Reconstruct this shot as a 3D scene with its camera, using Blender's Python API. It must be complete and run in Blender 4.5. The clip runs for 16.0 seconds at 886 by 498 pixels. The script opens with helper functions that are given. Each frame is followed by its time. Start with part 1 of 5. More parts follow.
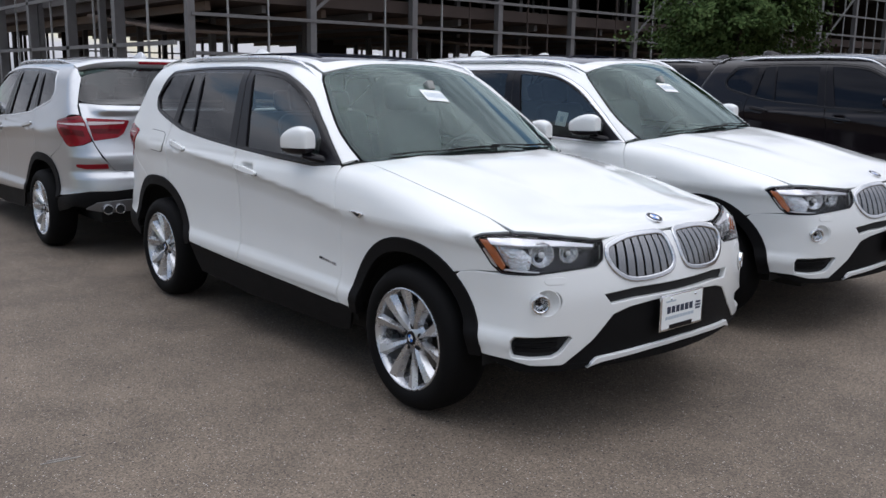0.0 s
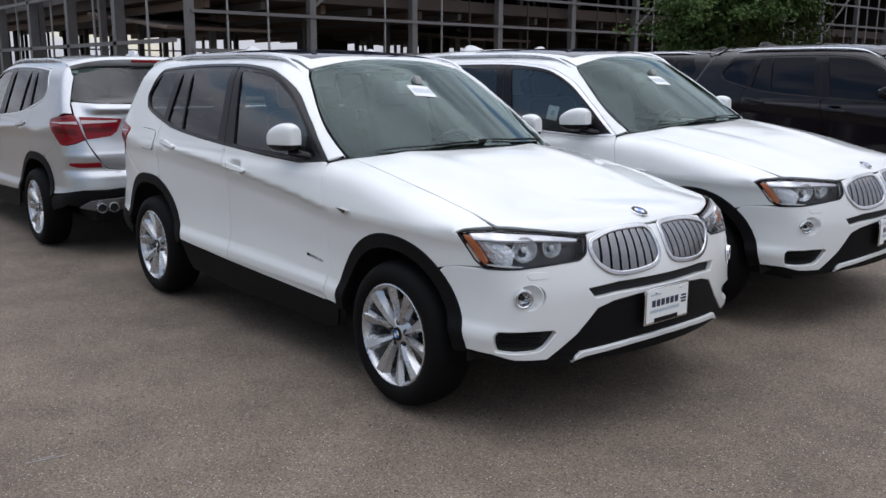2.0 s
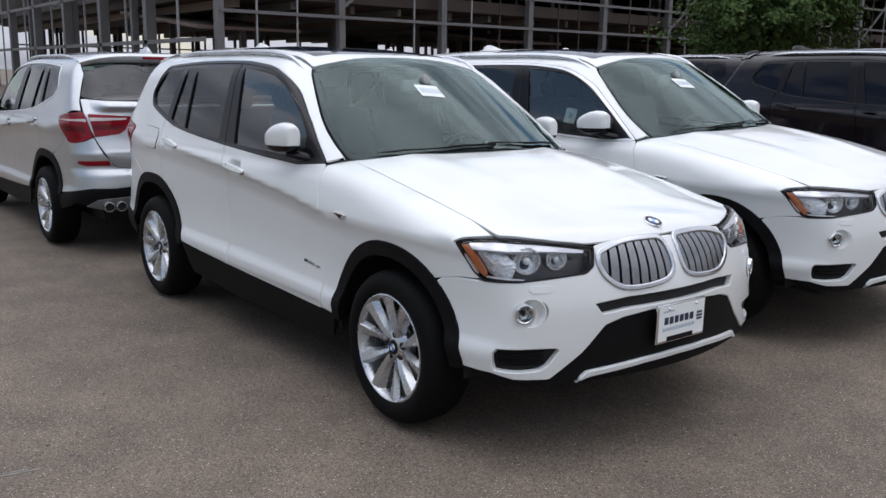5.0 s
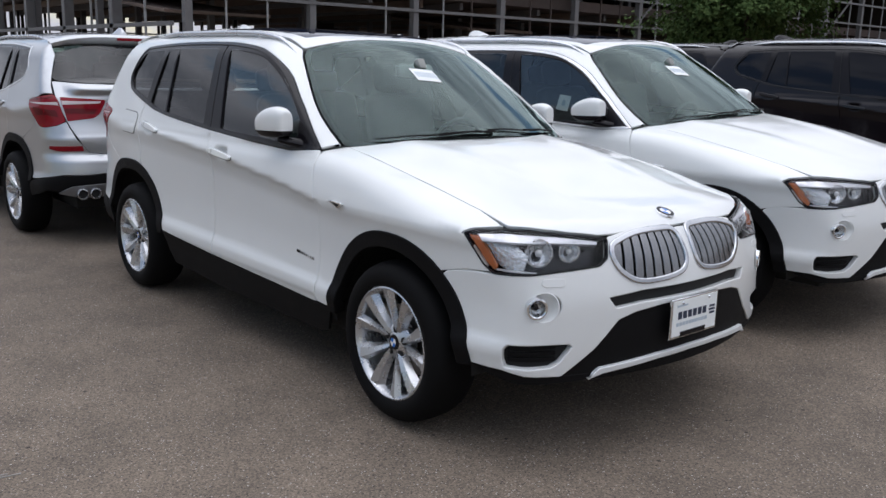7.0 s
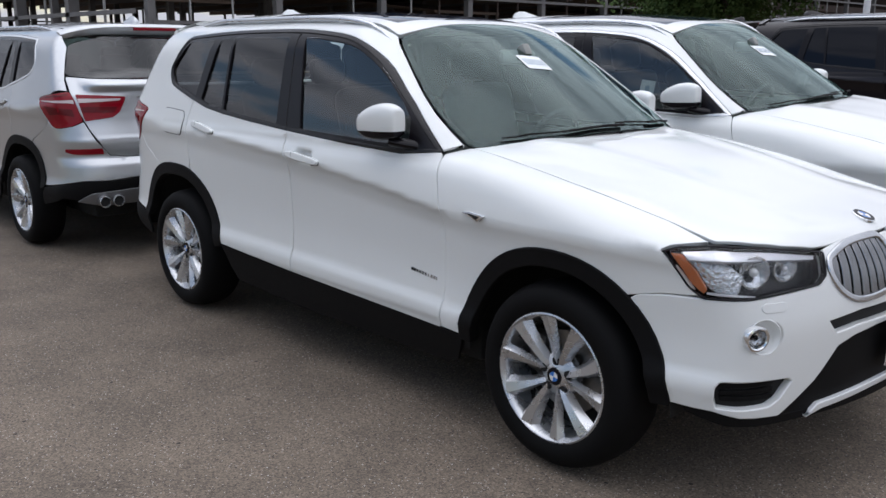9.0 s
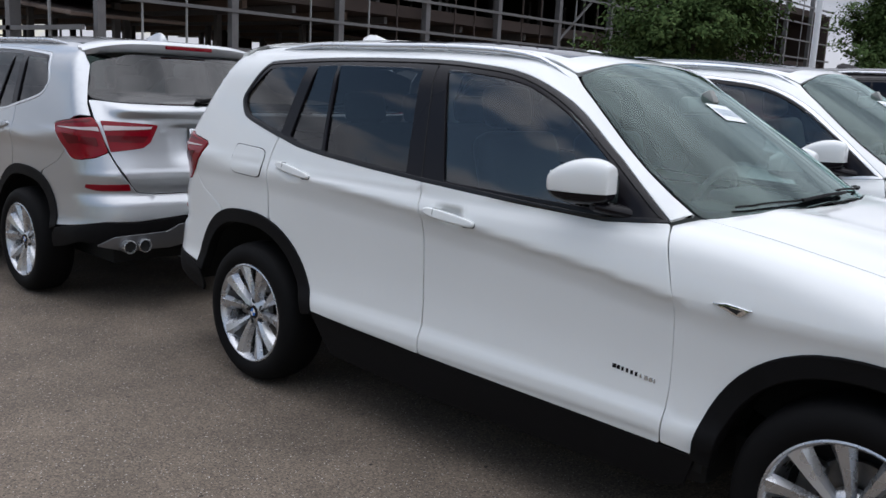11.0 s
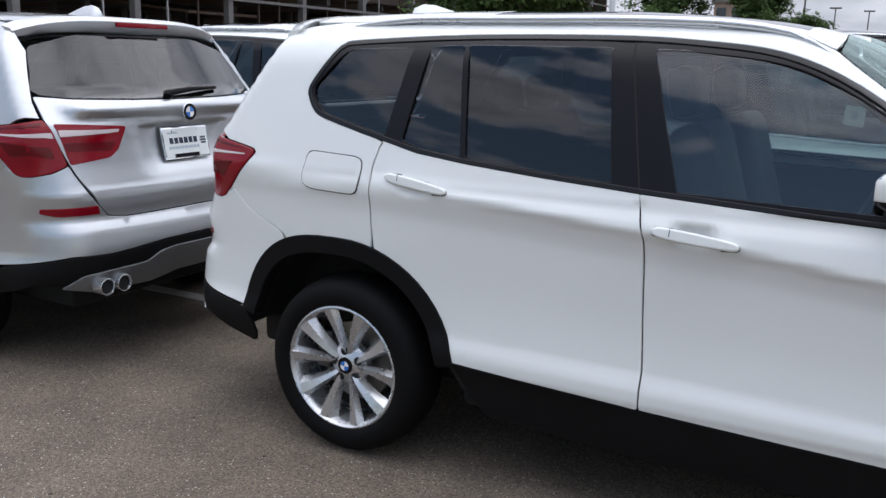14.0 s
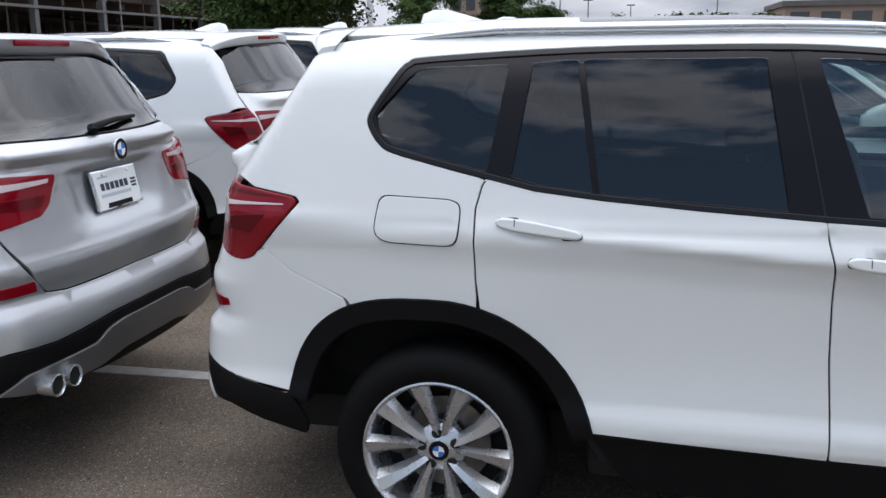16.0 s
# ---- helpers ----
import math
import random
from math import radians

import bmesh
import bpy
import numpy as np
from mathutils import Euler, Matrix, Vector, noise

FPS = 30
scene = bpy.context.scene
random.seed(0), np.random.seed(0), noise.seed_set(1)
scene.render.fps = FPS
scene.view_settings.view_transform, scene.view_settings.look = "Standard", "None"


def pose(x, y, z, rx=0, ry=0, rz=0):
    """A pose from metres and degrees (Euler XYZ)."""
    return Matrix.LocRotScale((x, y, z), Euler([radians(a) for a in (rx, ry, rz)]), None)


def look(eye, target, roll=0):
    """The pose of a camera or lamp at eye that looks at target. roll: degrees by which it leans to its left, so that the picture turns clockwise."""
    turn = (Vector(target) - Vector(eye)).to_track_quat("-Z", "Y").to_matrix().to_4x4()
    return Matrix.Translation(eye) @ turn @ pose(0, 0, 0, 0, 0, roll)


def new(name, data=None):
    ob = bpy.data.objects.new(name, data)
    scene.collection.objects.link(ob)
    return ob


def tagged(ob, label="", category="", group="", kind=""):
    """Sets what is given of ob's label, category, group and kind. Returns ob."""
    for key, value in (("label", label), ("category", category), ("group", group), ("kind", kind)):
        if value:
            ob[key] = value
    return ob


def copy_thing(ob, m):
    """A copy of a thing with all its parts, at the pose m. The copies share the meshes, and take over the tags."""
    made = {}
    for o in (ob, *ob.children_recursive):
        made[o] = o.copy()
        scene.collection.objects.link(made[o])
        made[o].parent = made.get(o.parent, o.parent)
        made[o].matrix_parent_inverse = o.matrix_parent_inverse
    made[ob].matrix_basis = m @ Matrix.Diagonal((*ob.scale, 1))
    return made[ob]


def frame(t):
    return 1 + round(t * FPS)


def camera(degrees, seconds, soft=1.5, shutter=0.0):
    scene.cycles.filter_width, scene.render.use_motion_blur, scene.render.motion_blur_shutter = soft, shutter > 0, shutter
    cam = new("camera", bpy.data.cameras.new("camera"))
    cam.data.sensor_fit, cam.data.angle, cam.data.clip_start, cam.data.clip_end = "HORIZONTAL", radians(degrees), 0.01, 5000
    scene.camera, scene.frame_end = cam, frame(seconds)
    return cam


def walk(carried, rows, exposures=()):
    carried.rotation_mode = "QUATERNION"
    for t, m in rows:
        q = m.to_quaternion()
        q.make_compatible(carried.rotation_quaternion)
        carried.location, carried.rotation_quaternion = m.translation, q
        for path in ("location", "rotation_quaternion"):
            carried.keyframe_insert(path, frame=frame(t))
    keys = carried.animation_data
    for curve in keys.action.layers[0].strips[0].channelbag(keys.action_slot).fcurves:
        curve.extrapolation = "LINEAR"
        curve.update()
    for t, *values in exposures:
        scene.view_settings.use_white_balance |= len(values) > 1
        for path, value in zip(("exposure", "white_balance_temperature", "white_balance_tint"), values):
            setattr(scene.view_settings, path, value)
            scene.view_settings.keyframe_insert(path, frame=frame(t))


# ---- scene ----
cam = camera(54.0, 16.0)
PATH = [
    (0, (3.062, -3.305, 1.545), (1.568, -2.033, 1.161), 0.9),
    (0.5, (3.069, -3.286, 1.546), (1.576, -2.013, 1.156), 0.8),
    (1, (3.08, -3.267, 1.548), (1.592, -1.989, 1.155), 0.7),
    (1.5, (3.102, -3.238, 1.544), (1.621, -1.953, 1.152), 0.8),
    (2, (3.117, -3.236, 1.549), (1.618, -1.972, 1.153), 0.3),
    (2.5, (3.12, -3.238, 1.544), (1.614, -1.983, 1.147), 0.1),
    (3, (3.11, -3.211, 1.541), (1.597, -1.986, 1.081), 0.0),
    (3.5, (3.058, -3.182, 1.536), (1.573, -1.91, 1.116), 0.5),
    (3.7, (3.046, -3.163, 1.557), (1.564, -1.883, 1.147), 0.7),
    (5.8, (3.017, -2.939, 1.524), (1.45, -1.759, 1.135), 1.0),
    (6, (3.021, -2.965, 1.526), (1.461, -1.779, 1.13), 1.2),
    (6.5, (2.972, -2.969, 1.565), (1.422, -1.78, 1.137), 1.3),
    (7, (2.797, -3.007, 1.509), (1.307, -1.739, 1.093), 1.5),
    (7.5, (2.61, -3.034, 1.526), (1.178, -1.718, 1.057), 0.3),
    (8, (2.37, -3.046, 1.514), (0.911, -1.749, 1.078), 0.8),
    (8.5, (2.154, -3.115, 1.499), (0.665, -1.858, 1.05), 1.5),
    (9, (1.884, -3.211, 1.514), (0.464, -1.877, 1.063), 0.3),
    (9.5, (1.603, -3.236, 1.517), (0.203, -1.869, 1.106), 1.2),
    (9.7, (1.475, -3.245, 1.528), (0.047, -1.903, 1.124), 0.7),
    (11.8, (0.229, -3.412, 1.497), (-0.948, -1.833, 1.147), 1.5),
    (12, (0.141, -3.423, 1.5), (-1.003, -1.827, 1.119), 0.4),
    (12.5, (-0.097, -3.446, 1.489), (-1.185, -1.818, 1.082), 1.8),
    (13, (-0.381, -3.457, 1.517), (-1.412, -1.792, 1.112), 0.8),
    (13.5, (-0.689, -3.508, 1.535), (-1.66, -1.811, 1.114), 0.0),
    (14, (-0.985, -3.499, 1.519), (-1.912, -1.78, 1.088), 1.4),
    (14.5, (-1.305, -3.445, 1.549), (-2.081, -1.64, 1.172), 0.3),
    (15, (-1.653, -3.415, 1.567), (-2.35, -1.587, 1.151), -1.8),
    (15.5, (-1.959, -3.391, 1.562), (-2.484, -1.51, 1.129), -1.2),
    (16, (-2.256, -3.379, 1.585), (-2.664, -1.471, 1.145), -0.6),
]
walk(cam, [(t, look(eye, target, roll)) for t, eye, target, roll in PATH], [(0, .22, 6420, 11), (8, .22, 6420, 11), (12, .26, 6420, 10), (13, .42, 6420, 10), (14, .56, 6420, 10), (15, .55, 6420, 10), (16, .54, 6420, 10)])


# ---- sky, sun ----
SUN_EL, SUN_AZ = radians(80), radians(105)   # azimuth from +x towards +y
world = bpy.data.worlds.new("sky_world")
scene.world = world
world.use_nodes = True
wn, wl = world.node_tree.nodes, world.node_tree.links
wn.clear()
w_out, w_bg, w_sky = wn.new("ShaderNodeOutputWorld"), wn.new("ShaderNodeBackground"), wn.new("ShaderNodeTexSky")
w_sky.sky_type, w_sky.sun_disc, w_sky.sun_elevation, w_sky.sun_rotation = "NISHITA", False, SUN_EL, radians(90) - SUN_AZ
w_sky.air_density, w_sky.dust_density = 1.3, .3
w_geo, w_map, w_noise = wn.new("ShaderNodeTexCoord"), wn.new("ShaderNodeMapping"), wn.new("ShaderNodeTexNoise")
w_map.inputs["Scale"].default_value = (2.6, 2.6, 9.5)
w_map.inputs["Location"].default_value = (.7, .2, .3)
w_noise.inputs["Scale"].default_value, w_noise.inputs["Detail"].default_value, w_noise.inputs["Roughness"].default_value = 1.15, 9, .56
w_ramp = wn.new("ShaderNodeValToRGB")
w_ramp.color_ramp.elements[0].position, w_ramp.color_ramp.elements[0].color = .450, (0, 0, 0, 1)
w_ramp.color_ramp.elements[1].position, w_ramp.color_ramp.elements[1].color = .530, (1, 1, 1, 1)
w_shade = wn.new("ShaderNodeValToRGB")
w_shade.color_ramp.elements[0].position, w_shade.color_ramp.elements[0].color = .44, (9.4, 9.7, 10.8, 1)
w_shade.color_ramp.elements[1].position, w_shade.color_ramp.elements[1].color = .70, (3.3, 3.65, 4.45, 1)
w_mix = wn.new("ShaderNodeMix")
w_mix.data_type = "RGBA"
wl.new(w_geo.outputs["Generated"], w_map.inputs["Vector"])
wl.new(w_map.outputs["Vector"], w_noise.inputs["Vector"])
# cloud is thicker overhead and beyond the cars, broken with blue low down
w_sep, w_lean, w_sum = wn.new("ShaderNodeSeparateXYZ"), wn.new("ShaderNodeMath"), wn.new("ShaderNodeMath")
wl.new(w_geo.outputs["Generated"], w_sep.inputs["Vector"])
w_lean.operation, w_lean.inputs[1].default_value = "MULTIPLY", .12
wl.new(w_sep.outputs["Y"], w_lean.inputs[0])
w_sum.operation = "ADD"
wl.new(w_noise.outputs["Fac"], w_sum.inputs[0])
wl.new(w_lean.outputs[0], w_sum.inputs[1])
w_high, w_all = wn.new("ShaderNodeMath"), wn.new("ShaderNodeMath")
w_high.operation, w_high.inputs[1].default_value, w_all.operation = "MULTIPLY", .24, "ADD"
w_sq = wn.new("ShaderNodeMath")
w_sq.operation = "MULTIPLY"
wl.new(w_sep.outputs["Z"], w_sq.inputs[0])
wl.new(w_sep.outputs["Z"], w_sq.inputs[1])
wl.new(w_sq.outputs[0], w_high.inputs[0])
wl.new(w_sum.outputs[0], w_all.inputs[0])
wl.new(w_high.outputs[0], w_all.inputs[1])
# a bank of cloud low over the horizon
w_bank, w_pos, w_last = (wn.new("ShaderNodeMath") for _ in range(3))
w_bank.operation, w_bank.inputs[0].default_value = "SUBTRACT", .42
wl.new(w_sep.outputs["Z"], w_bank.inputs[1])
w_pos.operation, w_pos.inputs[1].default_value = "MAXIMUM", 0
wl.new(w_bank.outputs[0], w_pos.inputs[0])
w_last.operation, w_last.inputs[1].default_value = "MULTIPLY_ADD", .22
wl.new(w_pos.outputs[0], w_last.inputs[0])
wl.new(w_all.outputs[0], w_last.inputs[2])
wl.new(w_last.outputs[0], w_ramp.inputs["Fac"])
wl.new(w_noise.outputs["Fac"], w_shade.inputs["Fac"])
wl.new(w_ramp.outputs["Color"], w_mix.inputs["Factor"])
wl.new(w_sky.outputs["Color"], w_mix.inputs["A"])
# an overcast sky is brightest overhead
w_dome, w_cloud = wn.new("ShaderNodeMath"), wn.new("ShaderNodeMix")
w_dome.operation, w_dome.inputs[1].default_value, w_dome.inputs[2].default_value = "MULTIPLY_ADD", 1.05, .48
wl.new(w_sep.outputs["Z"], w_dome.inputs[0])
w_cloud.data_type, w_cloud.blend_type = "RGBA", "MULTIPLY"
w_cloud.inputs["Factor"].default_value = 1
wl.new(w_shade.outputs["Color"], w_cloud.inputs["A"])
wl.new(w_dome.outputs[0], w_cloud.inputs["B"])
wl.new(w_cloud.outputs["Result"], w_mix.inputs["B"])
wl.new(w_mix.outputs["Result"], w_bg.inputs["Color"])
w_bg.inputs["Strength"].default_value = .107
wl.new(w_bg.outputs["Background"], w_out.inputs["Surface"])
sun = new("sun", bpy.data.lights.new("sun", "SUN"))
sun.data.energy, sun.data.angle, sun.data.color = .5, radians(80), (1, .975, .94)
sun.matrix_world = look((40 * math.cos(SUN_EL) * math.cos(SUN_AZ), 40 * math.cos(SUN_EL) * math.sin(SUN_AZ), 40 * math.sin(SUN_EL)), (0, 0, 0))


# ---- materials ----
def material(name, color, rough=.5, metal=0.0, coat=0.0, vary=.0, scale=6.0, bump=0.0, bump_scale=60.0, spec=.5):
    m = bpy.data.materials.new(name)
    m.use_nodes = True
    n, l = m.node_tree.nodes, m.node_tree.links
    b = n["Principled BSDF"]
    b.inputs["Base Color"].default_value = (*color, 1)
    b.inputs["Roughness"].default_value, b.inputs["Metallic"].default_value = rough, metal
    b.inputs["Coat Weight"].default_value, b.inputs["Coat Roughness"].default_value = coat, .03
    b.inputs["Specular IOR Level"].default_value = spec
    tc = n.new("ShaderNodeTexCoord")
    if vary:
        a = n.new("ShaderNodeTexNoise")
        a.inputs["Scale"].default_value, a.inputs["Detail"].default_value = scale, 6
        mx = n.new("ShaderNodeMix")
        mx.data_type = "RGBA"
        mx.inputs["A"].default_value = (*[c * (1 - vary) for c in color], 1)
        mx.inputs["B"].default_value = (*[min(1, c * (1 + vary)) for c in color], 1)
        l.new(tc.outputs["Object"], a.inputs["Vector"])
        l.new(a.outputs["Fac"], mx.inputs["Factor"])
        l.new(mx.outputs["Result"], b.inputs["Base Color"])
        mr = n.new("ShaderNodeMapRange")
        mr.inputs["To Min"].default_value, mr.inputs["To Max"].default_value = max(.02, rough - .08), min(1, rough + .08)
        l.new(a.outputs["Fac"], mr.inputs["Value"])
        l.new(mr.outputs["Result"], b.inputs["Roughness"])
    if bump:
        a2, bp = n.new("ShaderNodeTexNoise"), n.new("ShaderNodeBump")
        a2.inputs["Scale"].default_value, a2.inputs["Detail"].default_value = bump_scale, 4
        bp.inputs["Strength"].default_value, bp.inputs["Distance"].default_value = bump, .01
        l.new(tc.outputs["Object"], a2.inputs["Vector"])
        l.new(a2.outputs["Fac"], bp.inputs["Height"])
        l.new(bp.outputs["Normal"], b.inputs["Normal"])
    return m


def paint(name, color, metal, flake=0.0):
    """Car paint: a base under clear lacquer, with faint orange peel and road dust."""
    m = material(name, color, .38 if metal else .45, metal, 1.0)
    n, l = m.node_tree.nodes, m.node_tree.links
    b = n["Principled BSDF"]
    tc, a, mx = n.new("ShaderNodeTexCoord"), n.new("ShaderNodeTexNoise"), n.new("ShaderNodeMix")
    a.inputs["Scale"].default_value, a.inputs["Detail"].default_value = 2.3, 8
    mx.data_type = "RGBA"
    mx.inputs["A"].default_value, mx.inputs["B"].default_value = (*[c * .95 for c in color], 1), (*color, 1)
    l.new(tc.outputs["Object"], a.inputs["Vector"])
    l.new(a.outputs["Fac"], mx.inputs["Factor"])
    l.new(mx.outputs["Result"], b.inputs["Base Color"])
    mr = n.new("ShaderNodeMapRange")
    mr.inputs["From Min"].default_value, mr.inputs["From Max"].default_value = .3, .8
    mr.inputs["To Min"].default_value, mr.inputs["To Max"].default_value = .02, .10
    l.new(a.outputs["Fac"], mr.inputs["Value"])
    l.new(mr.outputs["Result"], b.inputs["Coat Roughness"])
    if flake:
        v, r = n.new("ShaderNodeTexVoronoi"), n.new("ShaderNodeMapRange")
        v.inputs["Scale"].default_value = 900
        r.inputs["To Min"].default_value, r.inputs["To Max"].default_value = .37 - flake, .37 + flake
        l.new(tc.outputs["Object"], v.inputs["Vector"])
        l.new(v.outputs["Color"], r.inputs["Value"])
        l.new(r.outputs["Result"], b.inputs["Roughness"])
    return m


def pane(name, tint, gloss_color=(1, 1, 1), ior=1.6):
    """A thin sheet of tinted glass: clear through, mirror-like by its angle."""
    m = bpy.data.materials.new(name)
    m.use_nodes = True
    n, l = m.node_tree.nodes, m.node_tree.links
    n.clear()
    out, mix, tr, gl, fr = (n.new("ShaderNode" + k) for k in ("OutputMaterial", "MixShader", "BsdfTransparent", "BsdfGlossy", "Fresnel"))
    tr.inputs["Color"].default_value = (*tint, 1)
    gl.inputs["Color"].default_value, gl.inputs["Roughness"].default_value = (*gloss_color, 1), .015
    fr.inputs["IOR"].default_value = ior
    l.new(fr.outputs["Fac"], mix.inputs["Fac"])
    l.new(tr.outputs["BSDF"], mix.inputs[1])
    l.new(gl.outputs["BSDF"], mix.inputs[2])
    l.new(mix.outputs["Shader"], out.inputs["Surface"])
    return m


WHITE = paint("white_paint", (.795, .805, .785), 0.0)
SILVER = paint("silver_paint", (.50, .515, .53), .85, .06)
BLACK = paint("dark_paint", (.006, .004, .006), 0.0)
BLACK.node_tree.nodes["Principled BSDF"].inputs["Coat Weight"].default_value = .6
BLACK.node_tree.nodes["Principled BSDF"].inputs["Specular IOR Level"].default_value = .08
PLASTIC = material("black_plastic", (.005, .0047, .005), .6, vary=.3, scale=9, bump=.12, bump_scale=500, spec=.12)
GLOSS = material("gloss_black_trim", (.008, .007, .009), .22, spec=.2)
RUBBER = material("rubber", (.005, .0048, .005), .72, vary=.3, scale=5, bump=.08, bump_scale=200, spec=.12)
ALLOY = material("alloy", (.56, .565, .575), .28, .8, coat=.3, vary=.10, scale=22)
DISC = material("brake_steel", (.28, .27, .26), .4, 1.0, vary=.25, scale=40)
CHROME = material("chrome", (.82, .83, .84), .07, 1.0)
DARK_CHROME = material("grille_chrome", (.56, .57, .585), .13, 1.0)
SATIN = material("satin_metal", (.62, .63, .65), .28, .9, vary=.05)
SKID = material("silver_trim", (.80, .81, .81), .32, .25, vary=.05)
GREY_SLAT = material("grille_slat", (.24, .243, .25), .22, .95)
# near-black: shade of gaps, slots, wheel wells and underside put into the colour
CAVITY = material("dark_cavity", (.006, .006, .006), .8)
LEATHER = material("dark_leather", (.03, .03, .032), .5, vary=.2, scale=12, bump=.2, bump_scale=160)
TRIM_GREY = material("cabin_grey", (.30, .305, .285), .7, vary=.15, scale=10, bump=.1, bump_scale=200)
DASH = material("dark_dash", (.045, .046, .046), .6, vary=.15, scale=10, bump=.1, bump_scale=200)
TRIM_BRIGHT = material("window_trim_bright", (.74, .75, .76), .22, .55)
TRIM_BLACK = material("window_trim_black", (.010, .009, .010), .25, spec=.3)
CLOTH = material("headliner", (.42, .41, .39), .9)
RED = material("red_lens", (.22, .0025, .010), .08, coat=.10, spec=.3)
RED_DARK = material("red_lens_dark", (.11, .002, .006), .12, coat=.05, spec=.3)
CLEAR_STRIP = material("clear_lens_strip", (.62, .54, .54), .15, coat=.3)
CLEAR_STRIP_WHITE = material("frosted_strip", (.78, .77, .79), .18, .35, coat=.6)
AMBER = material("amber_lens", (.62, .17, .05), .2, coat=1.0)
LAMP_BLACK = material("lamp_housing", (.010, .010, .013), .2)
REFLECTOR = material("lamp_reflector", (.85, .86, .87), .10, 1.0, bump=1.0, bump_scale=90)
BOWL = material("lamp_bowl", (.88, .89, .90), .08, 1.0, bump=.8, bump_scale=70)
PAPER = material("white_paper", (.84, .86, .84), .6, vary=.03)
INK = material("dark_ink", (.02, .03, .06), .5)
PALE_INK = material("pale_ink", (.45, .52, .58), .5)
BLUE = material("badge_blue", (.03, .17, .55), .2, coat=1.0)
BADGE_WHITE = material("badge_white", (.8, .8, .8), .2, coat=1.0)
GLASS_FRONT = pane("windscreen_glass", (.62, .75, .72), (.82, 1, .97), ior=1.53)
GLASS_SIDE = pane("side_glass", (.55, .65, .64), ior=1.85)
GLASS_DARK = pane("privacy_glass", (.15, .17, .18), ior=1.62)
GLASS_LAMP = pane("lamp_glass", (.92, .93, .94), ior=1.32)
SUNROOF = material("sunroof_glass", (.006, .012, .03), .03, spec=.35)
SKID_DARK = material("grey_trim", (.20, .20, .205), .36, .7, vary=.08)
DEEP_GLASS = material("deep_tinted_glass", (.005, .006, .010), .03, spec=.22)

# ---- the car's skin: smooth fields whose zero is the surface; x ahead of the front axle, y to the left, z up ----
def lerp(v, pairs):
    """Smooth curve through a few (v, value) pairs."""
    a = np.array(pairs, float)
    xs, ys = a[:, 0], a[:, 1]
    v = np.clip(v, xs[0], xs[-1])
    d = np.diff(ys) / np.diff(xs)
    m = np.concatenate(([d[0]], np.where(d[1:] * d[:-1] > 0, 2 * d[1:] * d[:-1] / (d[1:] + d[:-1] + 1e-12), 0), [d[-1]]))
    i = np.clip(np.searchsorted(xs, v, side="right") - 1, 0, len(xs) - 2)
    h = xs[i + 1] - xs[i]
    t = (v - xs[i]) / h
    return ((2 * t**3 - 3 * t**2 + 1) * ys[i] + (t**3 - 2 * t**2 + t) * h * m[i]
            + (3 * t**2 - 2 * t**3) * ys[i + 1] + (t**3 - t**2) * h * m[i + 1])


def smax(a, b, k):
    h = np.maximum(k - np.abs(a - b), 0) / k
    return np.maximum(a, b) + h * h * k / 4


def smin(a, b, k):
    return -smax(-a, -b, k)


PLAN = ((-3.8, .80), (-3.5, .868), (-3.2, .905), (-2.81, .926), (-2.3, .921), (-1.7, .914), (-1.1, .914), (-.5, .922), (0, .932), (.25, .918), (.5, .882), (.7, .83), (.95, .70))
BELT = ((-3.7, 1.20), (-3.2, 1.195), (-2.6, 1.165), (-1.72, 1.115), (-.9, 1.055), (-.5, 1.03), (.2, .98), (.7, .93))
CREASE = ((-3.5, 1.120), (-3.0, 1.098), (-2.3, 1.060), (-1.7, 1.012), (-1.35, .984), (-1.15, .962), (-.9, .938), (-.6, .900), (-.35, .892), (.1, .895), (.45, .90))
HOOD = ((-.75, 1.175), (-.4, 1.148), (0, 1.088), (.35, 1.01), (.55, .967), (.68, .928), (.76, .88), (.85, .78))
ROOF = ((-3.75, 1.64), (-3.45, 1.670), (-3.1, 1.688), (-2.5, 1.703), (-2.0, 1.703), (-1.5, 1.674), (-1.15, 1.615), (-.9, 1.56))
NOSE = ((.15, .70), (.24, .80), (.34, .845), (.5, .853), (.62, .85), (.75, .825), (.9, .765), (1.0, .70))
TAIL = ((.2, -3.50), (.3, -3.66), (.42, -3.745), (.55, -3.765), (.68, -3.752), (.735, -3.712), (.80, -3.722), (.85, -3.728), (.89, -3.710), (1.0, -3.672), (1.12, -3.652), (1.17, -3.658), (1.22, -3.672), (1.27, -3.66), (1.55, -3.40))
LEDGE = ((1.05, -3.645), (1.15, -3.650), (1.20, -3.664), (1.25, -3.682), (1.30, -3.70))


def section(x, z):
    """How far the side lies inside its widest line."""
    c, b = lerp(x, CREASE), lerp(x, BELT)
    f = np.clip((z - .43) / np.maximum(c - .43, .1), -1, 2)
    low = lerp(f, ((-1, -.14), (-.5, -.045), (-.12, -.016), (0, -.008), (.05, -.001), (.10, -.002), (.22, -.024), (.5, -.036), (.80, -.033), (.94, -.016), (1, 0), (2, 0)))
    up = np.clip((z - c) / np.maximum(b - c, .02), 0, None)
    return low - .032 * np.minimum(up, 1) ** 1.3 - np.clip(z - b, 0, None) * .36


